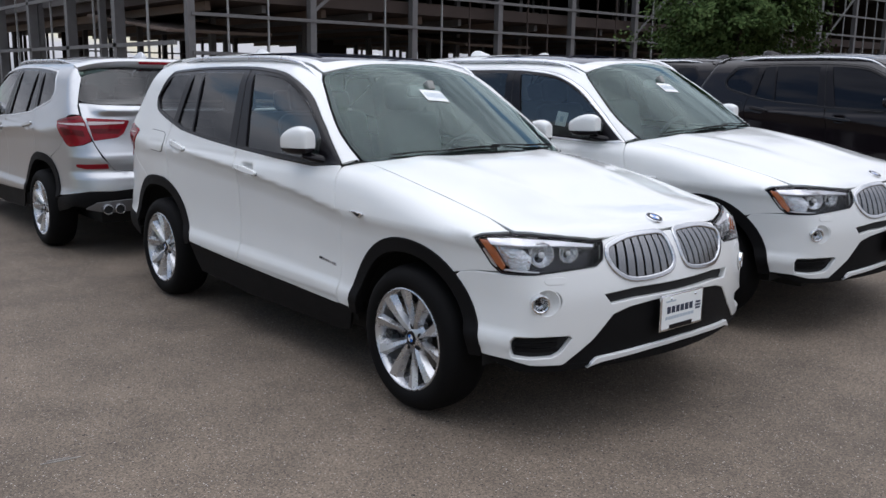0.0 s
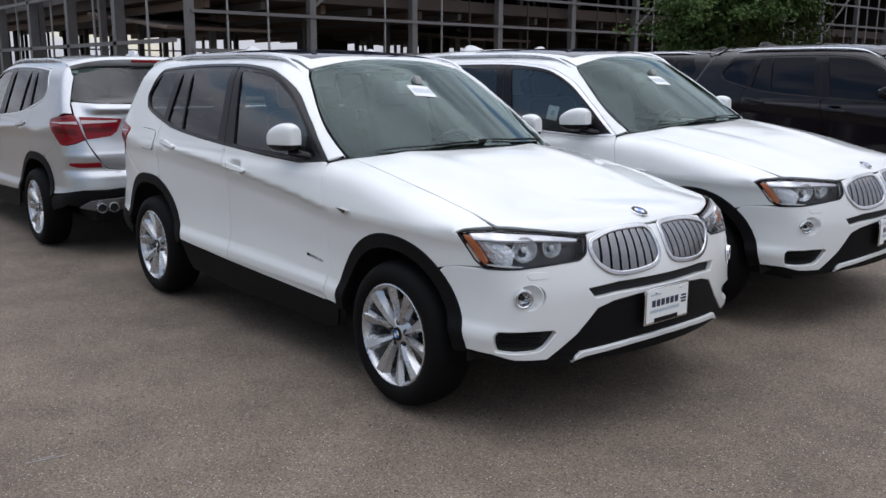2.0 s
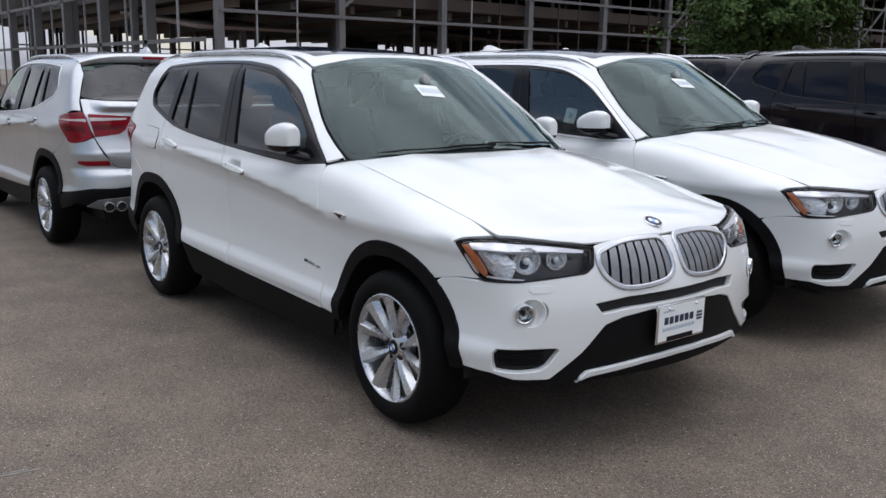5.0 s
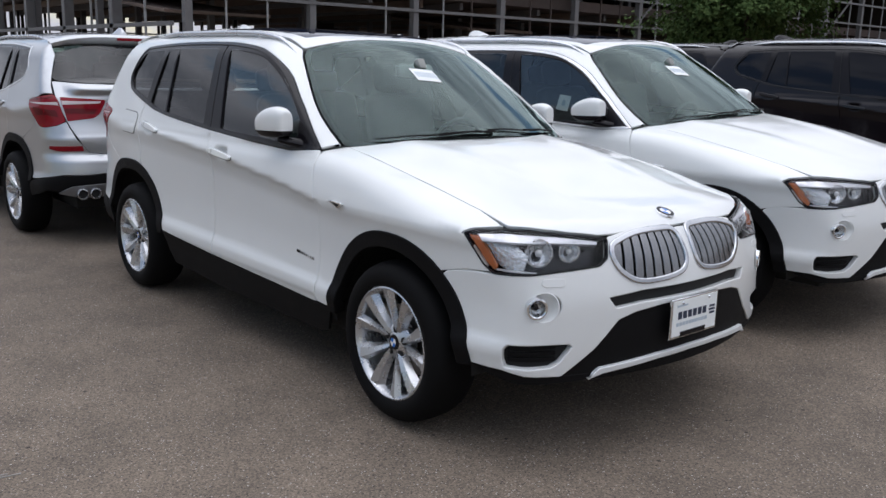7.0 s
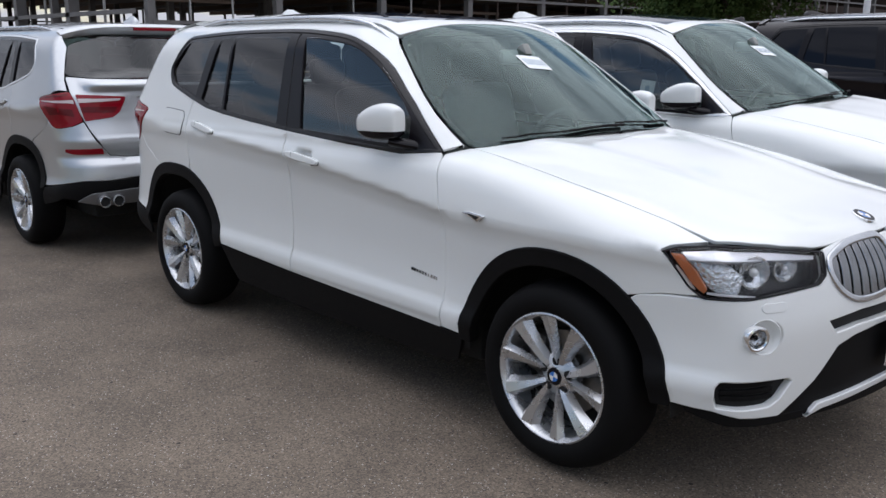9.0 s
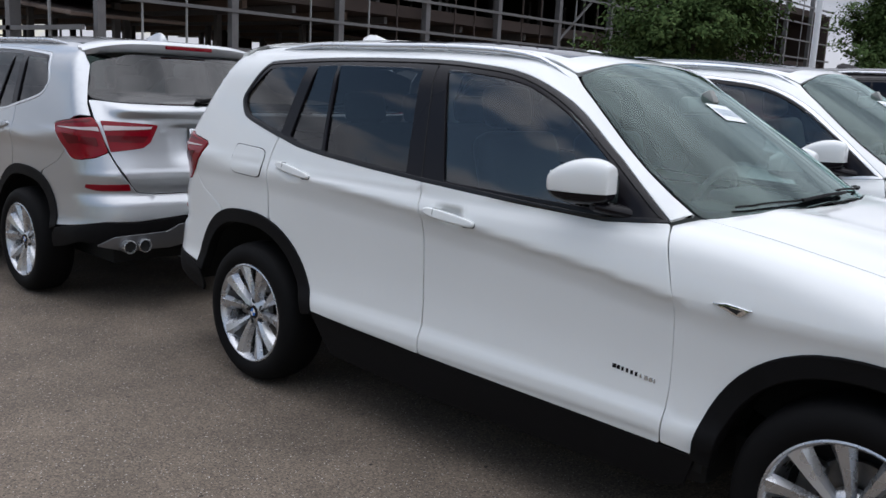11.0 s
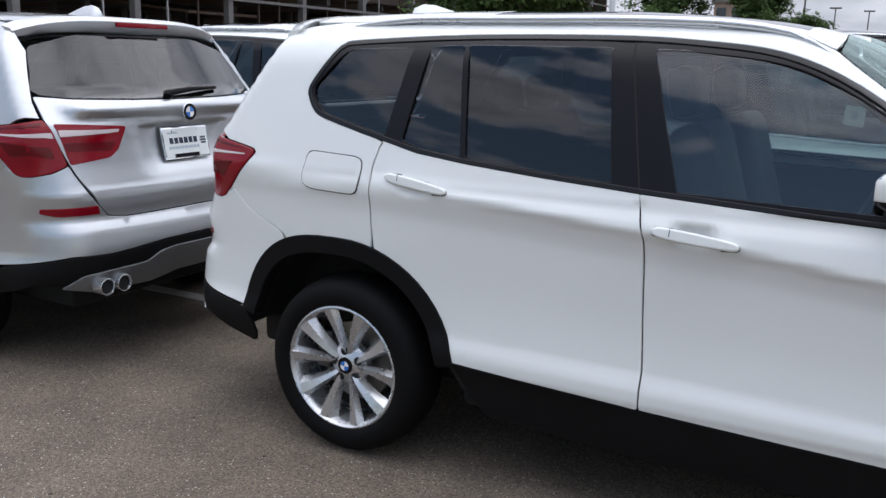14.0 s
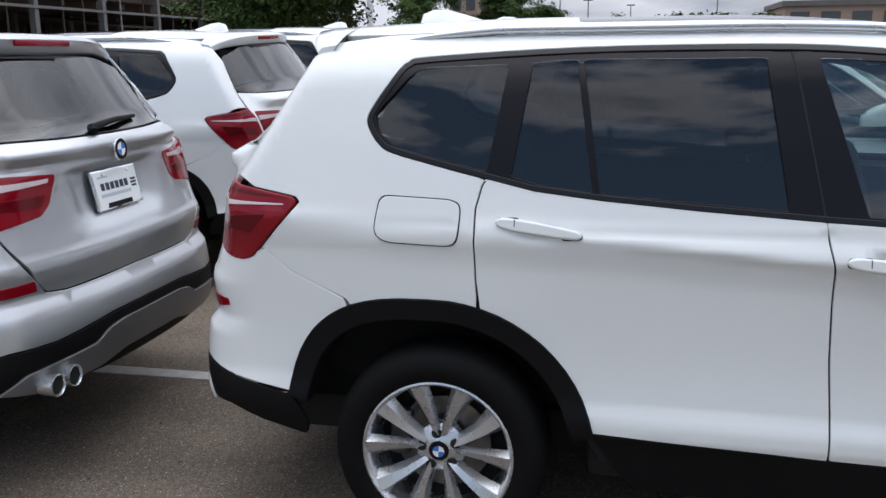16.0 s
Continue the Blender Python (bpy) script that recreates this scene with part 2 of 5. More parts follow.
def lower_body(p):
    x, y, z = p[..., 0], np.abs(p[..., 1]), p[..., 2]
    # wheel-arch haunches push the skin out a little
    bulge = .012 * np.exp(-((x / .42) ** 2)) + .010 * np.exp(-(((x + 2.81) / .45) ** 2))
    cup = sum(.028 * np.exp(-(((x - a) / .062) ** 4) - (((z - b) / .034) ** 4)) for a, b in ((-1.535, 1.010), (-2.505, 1.088)))
    side = y - (lerp(x, PLAN) + section(x, z) + bulge * np.exp(-(((z - .78) / .2) ** 2)) - cup)
    ridge = .008 * np.exp(-(((y - .40 - .12 * np.clip(-x, -1, 1)) / .085) ** 2)) * np.clip((.62 - x) / .5, 0, 1)
    top = z - (lerp(x, HOOD) - .064 * (y / .8) ** 3 + ridge)
    front = (x - (lerp(z, NOSE) - .15 * (y / .74) ** 1.9)) * .95
    well = .040 / (1 + np.exp((y - .275 - .10 * (z - 1.05)) / .024)) / (1 + np.exp((.945 - z) / .020)) / (1 + np.exp((z - 1.155) / .010))
    rear = ((lerp(z, TAIL) + well + .10 * (y / .74) ** 3) - x) * .95
    f = smax(side, front, .10)
    f = smax(f, rear, .14)
    f = smax(f, top, .065)
    return smax(f, .19 - z, .05)


CABIN_PLAN = ((-3.7, .80), (-3.3, .868), (-2.6, .893), (-1.7, .884), (-.9, .862), (-.4, .80))


def cabin(p):
    x, y, z = p[..., 0], np.abs(p[..., 1]), p[..., 2]
    side = (y - (lerp(x, CABIN_PLAN)
            - .285 * np.clip(z - 1.1, 0, 1) - .35 * np.clip(1.1 - z, 0, 1) - .08 * np.clip(z - 1.1, 0, 1) ** 2)) * .93
    roof = z - (lerp(x, ROOF) - lerp(x, ((-3.5, .085), (-2, .082), (-1.5, .065), (-1.1, .05), (-.9, .05))) * (y / .66) ** 4)
    screen = ((x - (-.30 - .62 * (y / .75) ** 2 * .42)) * .52 + (z - 1.09) * .854 + .035 * np.clip((z - 1.09) / .5, 0, 1) * (1 - np.clip((z - 1.09) / .5, 0, 1)) * -1.2)
    mid = np.clip((.68 - y) / .14, 0, 1)
    mid = mid * mid * (3 - 2 * mid)
    back = ((-3.625 - x) * .80 + (z - 1.22) * .60 + .095 * (y / .70) ** 2.4) - .066 * np.exp(-(((z - 1.243) / np.where(z > 1.243, .052, .040)) ** 2)) * mid
    f = smax(side, roof, .07)
    f = smax(f, screen, .035)
    f = smax(f, back, .03)
    f = smax(f, (-3.64 + (lerp(z, LEDGE) + 3.64) * mid + .10 * (y / .74) ** 3 - x) * .95, .014)
    # only the middle of the tail is hollowed for the plate
    floor_z = .92 + (lerp(x, ((-3.8, 1.19), (-3.3, 1.12), (-3.0, .92), (-2.5, .92))) - .92) * np.clip((.48 - y) / .12, 0, 1)
    return np.maximum(f, floor_z - z)


def glass_side(p):
    """The side of the cabin with no rounding into the roof."""
    x, y, z = p[..., 0], np.abs(p[..., 1]), p[..., 2]
    return (y - (lerp(x, CABIN_PLAN) - .285 * np.clip(z - 1.1, 0, 1) - .08 * np.clip(z - 1.1, 0, 1) ** 2)) * .93


def skin(p):
    return smin(lower_body(p), cabin(p), .03)


def project(p, d, field, reach=1.6):
    """Points p moved along d (pointing inwards) until they meet the field's zero."""
    p, d = np.array(p, float), np.broadcast_to(np.array(d, float), np.shape(p))
    lo, hi = np.zeros(len(p)), np.full(len(p), np.nan)
    for s in np.linspace(0, reach, 81):
        inside = field(p + d * s) < 0
        new_hit = inside & np.isnan(hi)
        hi[new_hit] = s
        lo = np.where(np.isnan(hi), s, lo)
    hi = np.where(np.isnan(hi), reach, hi)
    for _ in range(22):
        mid = (lo + hi) / 2
        inside = field(p + d * mid[:, None]) < 0
        hi, lo = np.where(inside, mid, hi), np.where(inside, lo, mid)
    return p + d * ((lo + hi) / 2)[:, None]


def slope(p, field, e=.004):
    g = np.stack([field(p + e * np.eye(3)[i]) - field(p - e * np.eye(3)[i]) for i in range(3)], -1)
    return g / np.maximum(np.linalg.norm(g, axis=-1, keepdims=True), 1e-9)


# ---- mesh helpers ----
from mathutils import geometry


def mesh_object(name, verts, faces, mat=None, parent=None, label="", smooth=True, normals=None):
    me = bpy.data.meshes.new(name)
    me.from_pydata([tuple(v) for v in verts], [], faces)
    me.update()
    if smooth:
        me.shade_smooth()
    if normals is not None:
        me.normals_split_custom_set_from_vertices([tuple(v) for v in normals])
    if mat:
        me.materials.append(mat)
    ob = new(name, me)
    if mat and mat.name in ("windscreen_glass", "side_glass", "lamp_glass"):
        ob.visible_shadow = False
    if parent:
        ob.parent = parent
    if label:
        ob["label"] = label
    return ob


def part(name, bm, mat, parent=None, label="", smooth=None, angle=40):
    """Links a bmesh as one mesh object under a thing or a part."""
    bmesh.ops.recalc_face_normals(bm, faces=bm.faces)
    me = bpy.data.meshes.new(name)
    bm.to_mesh(me)
    bm.free()
    if smooth is not False:
        me.shade_smooth()
        me.set_sharp_from_angle(angle=radians(angle))
    if mat:
        me.materials.append(mat)
    ob = new(name, me)
    if parent:
        ob.parent = parent
    if label:
        ob["label"] = label
    return ob


def empty(name, **tags):
    return tagged(new(name), **tags)


def add_box(bm, size, at, rot=(0, 0, 0), bevel=0.0, seg=2, shift=None):
    m = pose(*at, *rot) @ Matrix.Diagonal((*size, 1))
    got = bmesh.ops.create_cube(bm, size=1, matrix=m)
    if shift:
        for v in got["verts"]:
            v.co = shift(v.co)
    if bevel:
        edges = list({e for v in got["verts"] for e in v.link_edges})
        bmesh.ops.bevel(bm, geom=edges, offset=bevel, segments=seg, affect="EDGES", profile=.5)


def add_tube(bm, pts, r, n=8, r_end=None, cap=True, flat=1.0):
    """A round bar through points."""
    pts = [Vector(p) for p in pts]
    rings = []
    for i, p in enumerate(pts):
        d = (pts[min(i + 1, len(pts) - 1)] - pts[max(i - 1, 0)]).normalized()
        a = d.cross(Vector((0, 0, 1)))
        a = a.normalized() if a.length > .05 else d.cross(Vector((0, 1, 0))).normalized()
        b = a.cross(d)
        rr = r[i] if np.ndim(r) else r if r_end is None else r + (r_end - r) * i / (len(pts) - 1)
        rings.append([bm.verts.new(p + a * rr * math.cos(2 * math.pi * k / n) + b * rr * flat * math.sin(2 * math.pi * k / n)) for k in range(n)])
    for q, w in zip(rings, rings[1:]):
        for k in range(n):
            bm.faces.new((q[k], q[(k + 1) % n], w[(k + 1) % n], w[k]))
    if cap:
        bm.faces.new(rings[0])
        bm.faces.new(rings[-1])


def add_lathe(bm, profile, axis_at, n=40, axis="y", sign=1):
    """Turns (radius, offset along the axis) pairs round the axis."""
    rings = []
    for r, o in profile:
        ring = []
        for k in range(n):
            a = 2 * math.pi * k / n
            ring.append(bm.verts.new(Vector(axis_at) + (Vector((r * math.cos(a), sign * o, r * math.sin(a))) if axis == "y" else Vector((sign * o, r * math.cos(a), r * math.sin(a))))))
        rings.append(ring)
    for q, w in zip(rings, rings[1:]):
        for k in range(n):
            bm.faces.new((q[k], q[(k + 1) % n], w[(k + 1) % n], w[k]))
    return rings


def dense(outline, step, soft=0.0, closed=True):
    """An outline with rounded corners and points no further apart than step."""
    p = [np.array(q, float) for q in outline]
    if soft:
        out = []
        n = len(p)
        for i in range(n):
            a, b, c = p[i - 1], p[i], p[(i + 1) % n]
            la, lc = np.linalg.norm(a - b), np.linalg.norm(c - b)
            ra, rc = min(soft, la * .45), min(soft, lc * .45)
            s, e = b + (a - b) / la * ra, b + (c - b) / lc * rc
            for t in (0, .25, .5, .75, 1):
                out.append((1 - t) ** 2 * s + 2 * t * (1 - t) * b + t * t * e)
        p = out
    out = []
    for i in range(len(p) if closed else len(p) - 1):
        a, b = p[i], p[(i + 1) % len(p)]
        k = max(1, int(np.linalg.norm(b - a) / step + .5))
        out += [a + (b - a) * j / k for j in range(k)]
    keep = [out[0]]
    for q in out[1:]:
        if np.linalg.norm(q - keep[-1]) > step * .08:
            keep.append(q)
    return np.array(keep)


def spline(pts, k=6, closed=False):
    """A smooth curve through points."""
    p = [np.array(q, float) for q in pts]
    out, n = [], len(p)
    for i in range(n if closed else n - 1):
        a, b = p[i], p[(i + 1) % n]
        z = p[i - 1] if (closed or i > 0) else a * 2 - b
        c = p[(i + 2) % n] if (closed or i + 2 < n) else b * 2 - a
        for j in range(k):
            t = j / k
            out.append(.5 * ((2 * a) + (b - z) * t + (2 * z - 5 * a + 4 * b - c) * t * t + (3 * a - z - 3 * b + c) * t ** 3))
    if not closed:
        out.append(p[-1])
    return [tuple(q) for q in out]


def shrink(o, gap):
    """An outline drawn in by a gap."""
    a = np.roll(o, 1, 0)
    c = np.roll(o, -1, 0)
    d = c - a
    d /= np.maximum(np.linalg.norm(d, axis=1, keepdims=True), 1e-9)
    nrm = np.stack([-d[:, 1], d[:, 0]], 1)
    area = np.sum(o[:, 0] * np.roll(o[:, 1], -1) - np.roll(o[:, 0], -1) * o[:, 1])
    return o + nrm * gap * (1 if area > 0 else -1)


def inside(pts, o):
    x, y = pts[:, 0], pts[:, 1]
    res = np.zeros(len(pts), bool)
    for (x1, y1), (x2, y2) in zip(o, np.roll(o, -1, 0)):
        c = ((y1 > y) != (y2 > y)) & (x < (x2 - x1) * (y - y1) / (y2 - y1 + 1e-12) + x1)
        res ^= c
    return res


def lay(uv, view, centre=(0, 0)):
    """Start points and inward directions for drawing an outline on the skin from one side."""
    u, v = uv[:, 0], uv[:, 1]
    z = np.zeros(len(uv))
    if view == "side":
        return np.stack([u, z - 1.15, v], 1), (0, 1, 0)
    if view == "top":
        return np.stack([u, v, z + 1.9], 1), (0, 0, -1)
    if view == "front":
        return np.stack([z + 1.2, u, v], 1), (-1, 0, 0)
    if view == "back":
        return np.stack([z - 4.2, u, v], 1), (1, 0, 0)
    if view in ("roll", "roll75"):   # round an axis along the car: u along it, v in degrees up from the right
        zc = .55 if view == "roll" else .75
        a = np.radians(v)
        d = np.stack([z, -np.cos(a), np.sin(a)], 1)
        return np.stack([u, 1.35 * d[:, 1], zc + 1.35 * d[:, 2]], 1), -d
    # round an upright axis: u in degrees from straight ahead, to the right
    a = np.radians(u)
    d = np.stack([np.cos(a), -np.sin(a), z], 1)
    return np.stack([centre[0] + 1.5 * d[:, 0], centre[1] + 1.5 * d[:, 1], v], 1), -d


def panel(name, outline, mat, parent, view="side", step=.035, gap=.0025, lift=0.0, edge=.012, soft=.008, holes=(), field=None,
          centre=(0, 0), mirror=False, label="", round_edge=.003, scale=(1, 1)):
    """A sheet of the skin inside an outline, with turned-in edges; mirror gives the one on the car's left."""
    field = field or skin
    sc = np.array(scale, float)
    loops = []
    for k, o in enumerate((outline, *holes)):
        o = dense(np.array(o, float) * sc, step, soft)
        loops.append(shrink(o, gap if k == 0 else -gap))
    pts = np.concatenate(loops)
    lo, hi = loops[0].min(0), loops[0].max(0)
    gx, gy = np.meshgrid(np.arange(lo[0] + step / 2, hi[0], step), np.arange(lo[1] + step / 2, hi[1], step))
    grid = np.stack([gx.ravel(), gy.ravel()], 1)
    ok = inside(grid, loops[0])
    for h in loops[1:]:
        ok &= ~inside(grid, h)
    grid = grid[ok]
    if len(grid):
        near = np.min(np.linalg.norm(grid[:, None] - pts[None], axis=2), axis=1)
        grid = grid[near > step * .45]
    allp = np.concatenate([pts, grid]) if len(grid) else pts
    edges, i0 = [], 0
    for l in loops:
        n = len(l)
        edges += [(i0 + i, i0 + (i + 1) % n) for i in range(n)]
        i0 += n
    res = geometry.delaunay_2d_cdt([Vector(q) for q in allp], edges, [], 1, 1e-5)
    flat, tris = np.array([(q.x, q.y) for q in res[0]]), [tuple(f) for f in res[2]]
    if holes:
        mid = np.array([flat[list(f)].mean(0) for f in tris])
        bad = np.zeros(len(tris), bool)
        for h in loops[1:]:
            bad |= inside(mid, h)
        tris = [f for f, b in zip(tris, bad) if not b]
    start, way = lay(flat / sc, view, centre)
    p = project(start, way, field)
    nrm = slope(p, field)
    p = p + nrm * lift
    # outer edges, by use count
    count = {}
    for f in tris:
        for a, b in ((f[0], f[1]), (f[1], f[2]), (f[2], f[0])):
            count[(a, b)] = count.get((a, b), 0) + 1
    rim = [(a, b) for (a, b) in count if (b, a) not in count]
    # face direction by the skin's own slope
    f0 = tris[len(tris) // 2]
    if np.dot(np.cross(p[f0[1]] - p[f0[0]], p[f0[2]] - p[f0[0]]), nrm[f0[0]]) < 0:
        tris = [f[::-1] for f in tris]
        rim = [(b, a) for a, b in rim]
    verts, normals, faces = list(p), list(nrm), list(tris)
    out_dir = {}
    for a, b in rim:
        t = p[b] - p[a]
        o = np.cross(t, nrm[a])
        o /= max(np.linalg.norm(o), 1e-9)
        for q in (a, b):
            out_dir[q] = out_dir.get(q, 0) + o
    ids = {}
    for q, o in out_dir.items():
        o = o / max(np.linalg.norm(o), 1e-9)
        ids[q] = len(verts)
        r = round_edge
        verts += [p[q] + o * r * .7 - nrm[q] * r * .3, p[q] + o * r - nrm[q] * r, p[q] + o * r - nrm[q] * edge]
        normals += [(nrm[q] + o) * .7071, o, o]
    for a, b in rim:
        i, j = ids[a], ids[b]
        faces += [(b, a, i, j), (j, i, i + 1, j + 1), (j + 1, i + 1, i + 2, j + 2)]
    verts, normals = np.array(verts), np.array(normals)
    if mirror:
        verts, normals = verts * (1, -1, 1), normals * (1, -1, 1)
        faces = [f[::-1] for f in faces]
    return mesh_object(name, verts, faces, mat, parent, label, normals=normals)


def both(name, outline, mat, parent, **kw):
    """The same panel on the car's right and left."""
    return panel(name, outline, mat, parent, **kw), panel(name, outline, mat, parent, mirror=True, **kw)


def mirrored(ob, parent=None):
    """A part's mirror image on the car's other side."""
    me = ob.data.copy()
    me.transform(Matrix.Diagonal((1, -1, 1, 1)))
    me.flip_normals()
    m = new(ob.name.split(".")[0], me)
    m.parent = parent or ob.parent
    m.matrix_basis = Matrix.Diagonal((1, -1, 1, 1)) @ ob.matrix_basis @ Matrix.Diagonal((1, -1, 1, 1))
    if "label" in ob:
        m["label"] = ob["label"]
    return m


# ---- ground ----
def asphalt():
    m = material("asphalt", (.075, .070, .066), .86)
    n, l = m.node_tree.nodes, m.node_tree.links
    b = n["Principled BSDF"]
    tc = n.new("ShaderNodeTexCoord")
    big, mid, fine, grit = (n.new("ShaderNodeTexNoise") for _ in range(4))
    for node, s, d in ((big, .35, 6), (mid, 3.0, 6), (fine, 120, 6), (grit, 220, 3)):
        node.inputs["Scale"].default_value, node.inputs["Detail"].default_value = s, d
        l.new(tc.outputs["Object"], node.inputs["Vector"])
    vor = n.new("ShaderNodeTexVoronoi")
    vor.inputs["Scale"].default_value = 125
    l.new(tc.outputs["Object"], vor.inputs["Vector"])
    r1 = n.new("ShaderNodeValToRGB")
    r1.color_ramp.elements[0].position, r1.color_ramp.elements[0].color = .35, (.114, .090, .068, 1)
    r1.color_ramp.elements[1].position, r1.color_ramp.elements[1].color = .68, (.204, .161, .121, 1)
    add = n.new("ShaderNodeMix")
    add.inputs["Factor"].default_value = .5
    l.new(big.outputs["Fac"], add.inputs["A"])
    l.new(mid.outputs["Fac"], add.inputs["B"])
    l.new(add.outputs["Result"], r1.inputs["Fac"])
    r2 = n.new("ShaderNodeValToRGB")
    r2.color_ramp.elements[0].position, r2.color_ramp.elements[0].color = .38, (.70, .70, .70, 1)
    r2.color_ramp.elements[1].position, r2.color_ramp.elements[1].color = .64, (1.26, 1.25, 1.24, 1)
    l.new(fine.outputs["Fac"], r2.inputs["Fac"])
    mul = n.new("ShaderNodeMix")
    mul.data_type, mul.blend_type = "RGBA", "MULTIPLY"
    mul.inputs["Factor"].default_value = 1
    l.new(r1.outputs["Color"], mul.inputs["A"])
    l.new(r2.outputs["Color"], mul.inputs["B"])
    # single stones of the mix, each a little lighter or darker
    stone = n.new("ShaderNodeMapRange")
    stone.inputs["To Min"].default_value, stone.inputs["To Max"].default_value = .66, 1.36
    sep0 = n.new("ShaderNodeSeparateColor")
    l.new(vor.outputs["Color"], sep0.inputs["Color"])
    l.new(sep0.outputs["Green"], stone.inputs["Value"])
    mul2 = n.new("ShaderNodeMix")
    mul2.data_type, mul2.blend_type = "RGBA", "MULTIPLY"
    mul2.inputs["Factor"].default_value = 1
    l.new(mul.outputs["Result"], mul2.inputs["A"])
    l.new(stone.outputs["Result"], mul2.inputs["B"])
    # pale chips of stone
    sep = n.new("ShaderNodeSeparateColor")
    l.new(vor.outputs["Color"], sep.inputs["Color"])
    chip = n.new("ShaderNodeMath")
    chip.operation, chip.inputs[1].default_value = "GREATER_THAN", .958
    l.new(sep.outputs["Red"], chip.inputs[0])
    near = n.new("ShaderNodeMath")
    near.operation, near.inputs[1].default_value = "LESS_THAN", .33
    l.new(vor.outputs["Distance"], near.inputs[0])
    both_ = n.new("ShaderNodeMath")
    both_.operation = "MULTIPLY"
    l.new(chip.outputs[0], both_.inputs[0])
    l.new(near.outputs[0], both_.inputs[1])
    mix = n.new("ShaderNodeMix")
    mix.data_type = "RGBA"
    mix.inputs["B"].default_value = (.40, .37, .33, 1)
    l.new(both_.outputs[0], mix.inputs["Factor"])
    l.new(mul2.outputs["Result"], mix.inputs["A"])
    # larger pale and dark chips, thinly strewn
    last = mix
    for scale, cut, far, col in ((110, .975, .30, (.40, .37, .33, 1)), (75, .990, .26, (.46, .43, .39, 1)), (90, .975, .36, (.045, .037, .030, 1)), (24, .994, .20, (.035, .028, .022, 1))):
        v2, s2 = n.new("ShaderNodeTexVoronoi"), n.new("ShaderNodeSeparateColor")
        v2.inputs["Scale"].default_value = scale
        l.new(tc.outputs["Object"], v2.inputs["Vector"])
        l.new(v2.outputs["Color"], s2.inputs["Color"])
        c2, n2, m2 = n.new("ShaderNodeMath"), n.new("ShaderNodeMath"), n.new("ShaderNodeMath")
        c2.operation, c2.inputs[1].default_value = "GREATER_THAN", cut
        n2.operation, n2.inputs[1].default_value = "LESS_THAN", far
        m2.operation = "MULTIPLY"
        l.new(s2.outputs["Blue"], c2.inputs[0])
        l.new(v2.outputs["Distance"], n2.inputs[0])
        l.new(c2.outputs[0], m2.inputs[0])
        l.new(n2.outputs[0], m2.inputs[1])
        x2 = n.new("ShaderNodeMix")
        x2.data_type = "RGBA"
        x2.inputs["B"].default_value = col
        l.new(m2.outputs[0], x2.inputs["Factor"])
        l.new(last.outputs["Result"], x2.inputs["A"])
        last = x2
    l.new(last.outputs["Result"], b.inputs["Base Color"])
    bp = n.new("ShaderNodeBump")
    bp.inputs["Strength"].default_value, bp.inputs["Distance"].default_value = .45, .004
    l.new(grit.outputs["Fac"], bp.inputs["Height"])
    l.new(bp.outputs["Normal"], b.inputs["Normal"])
    return m


def rise(y):
    """Height of the lot: level under the nearest car, then a gentle climb along the rows."""
    return .033 * min(max(y - .6, 0), 8)


ASPHALT = asphalt()
bm = bmesh.new()
ys = (-1500, -300, -60, -12, -3, 0, .4, .6, .8, 1.2, 3, 6, 8.2, 8.4, 8.6, 8.9, 12, 60, 300, 1500)
rows = [[bm.verts.new((x, y, rise(y))) for x in (-1500, -300, -60, -12, 0, 12, 60, 300, 1500)] for y in ys]
for a, b in zip(rows, rows[1:]):
    for k in range(8):
        bm.faces.new((a[k], a[k + 1], b[k + 1], b[k]))
tagged(part("ground", bm, ASPHALT, smooth=False), "worn grey-brown asphalt of the car lot", "ground", kind="structure")
LINE = material("road_paint", (.50, .48, .45), .75, vary=.35, scale=14, bump=.3, bump_scale=120)


def stripe(x0, x1, y, w=.10):
    bm = bmesh.new()
    add_box(bm, (abs(x1 - x0), w, .004), ((x0 + x1) / 2, y, .003))
    return tagged(part("parking_line", bm, LINE, smooth=False), "worn white painted line on the asphalt", "road marking", kind="structure")


stripe(-9.2, -4.15, .43)
bm = bmesh.new()
for k, (w, l) in enumerate(((.006, .5), (.008, .9))):
    add_box(bm, (0.171 * l, w, .003), (-0.460 + .02 * k, -2.346 + .006 * k, .002), (0, 0, 81.9))
SCRATCH = material("pale_scratch", (.27, .25, .225), .85, vary=.4, scale=30)
tagged(part("chalk_scratch", bm, SCRATCH, smooth=False), "short pale scratch on the worn asphalt", "road marking", kind="structure")

# ---- steel-framed building shell ----
STEEL = material("grey_steel", (.155, .15, .15), .55, .3, vary=.25, scale=3)
STEEL_PALE = material("pale_stud", (.33, .33, .325), .5, .3, vary=.15, scale=3)
SLAB = material("raw_slab", (.13, .12, .115), .9, vary=.3, scale=.6)
# dark brown: puts the gloom of the open bays into the colour
DARK_BROWN = material("brown_deck", (.055, .038, .032), .85, vary=.4, scale=.5)
building = empty("steel_building", label="unfinished building shell of grey steel frames with open bays", category="building")


def bar(name, size, at, mat, rot=(0, 0, 0)):
    bm = bmesh.new()
    add_box(bm, size, at, rot)
    return part(name, bm, mat, building, smooth=False)


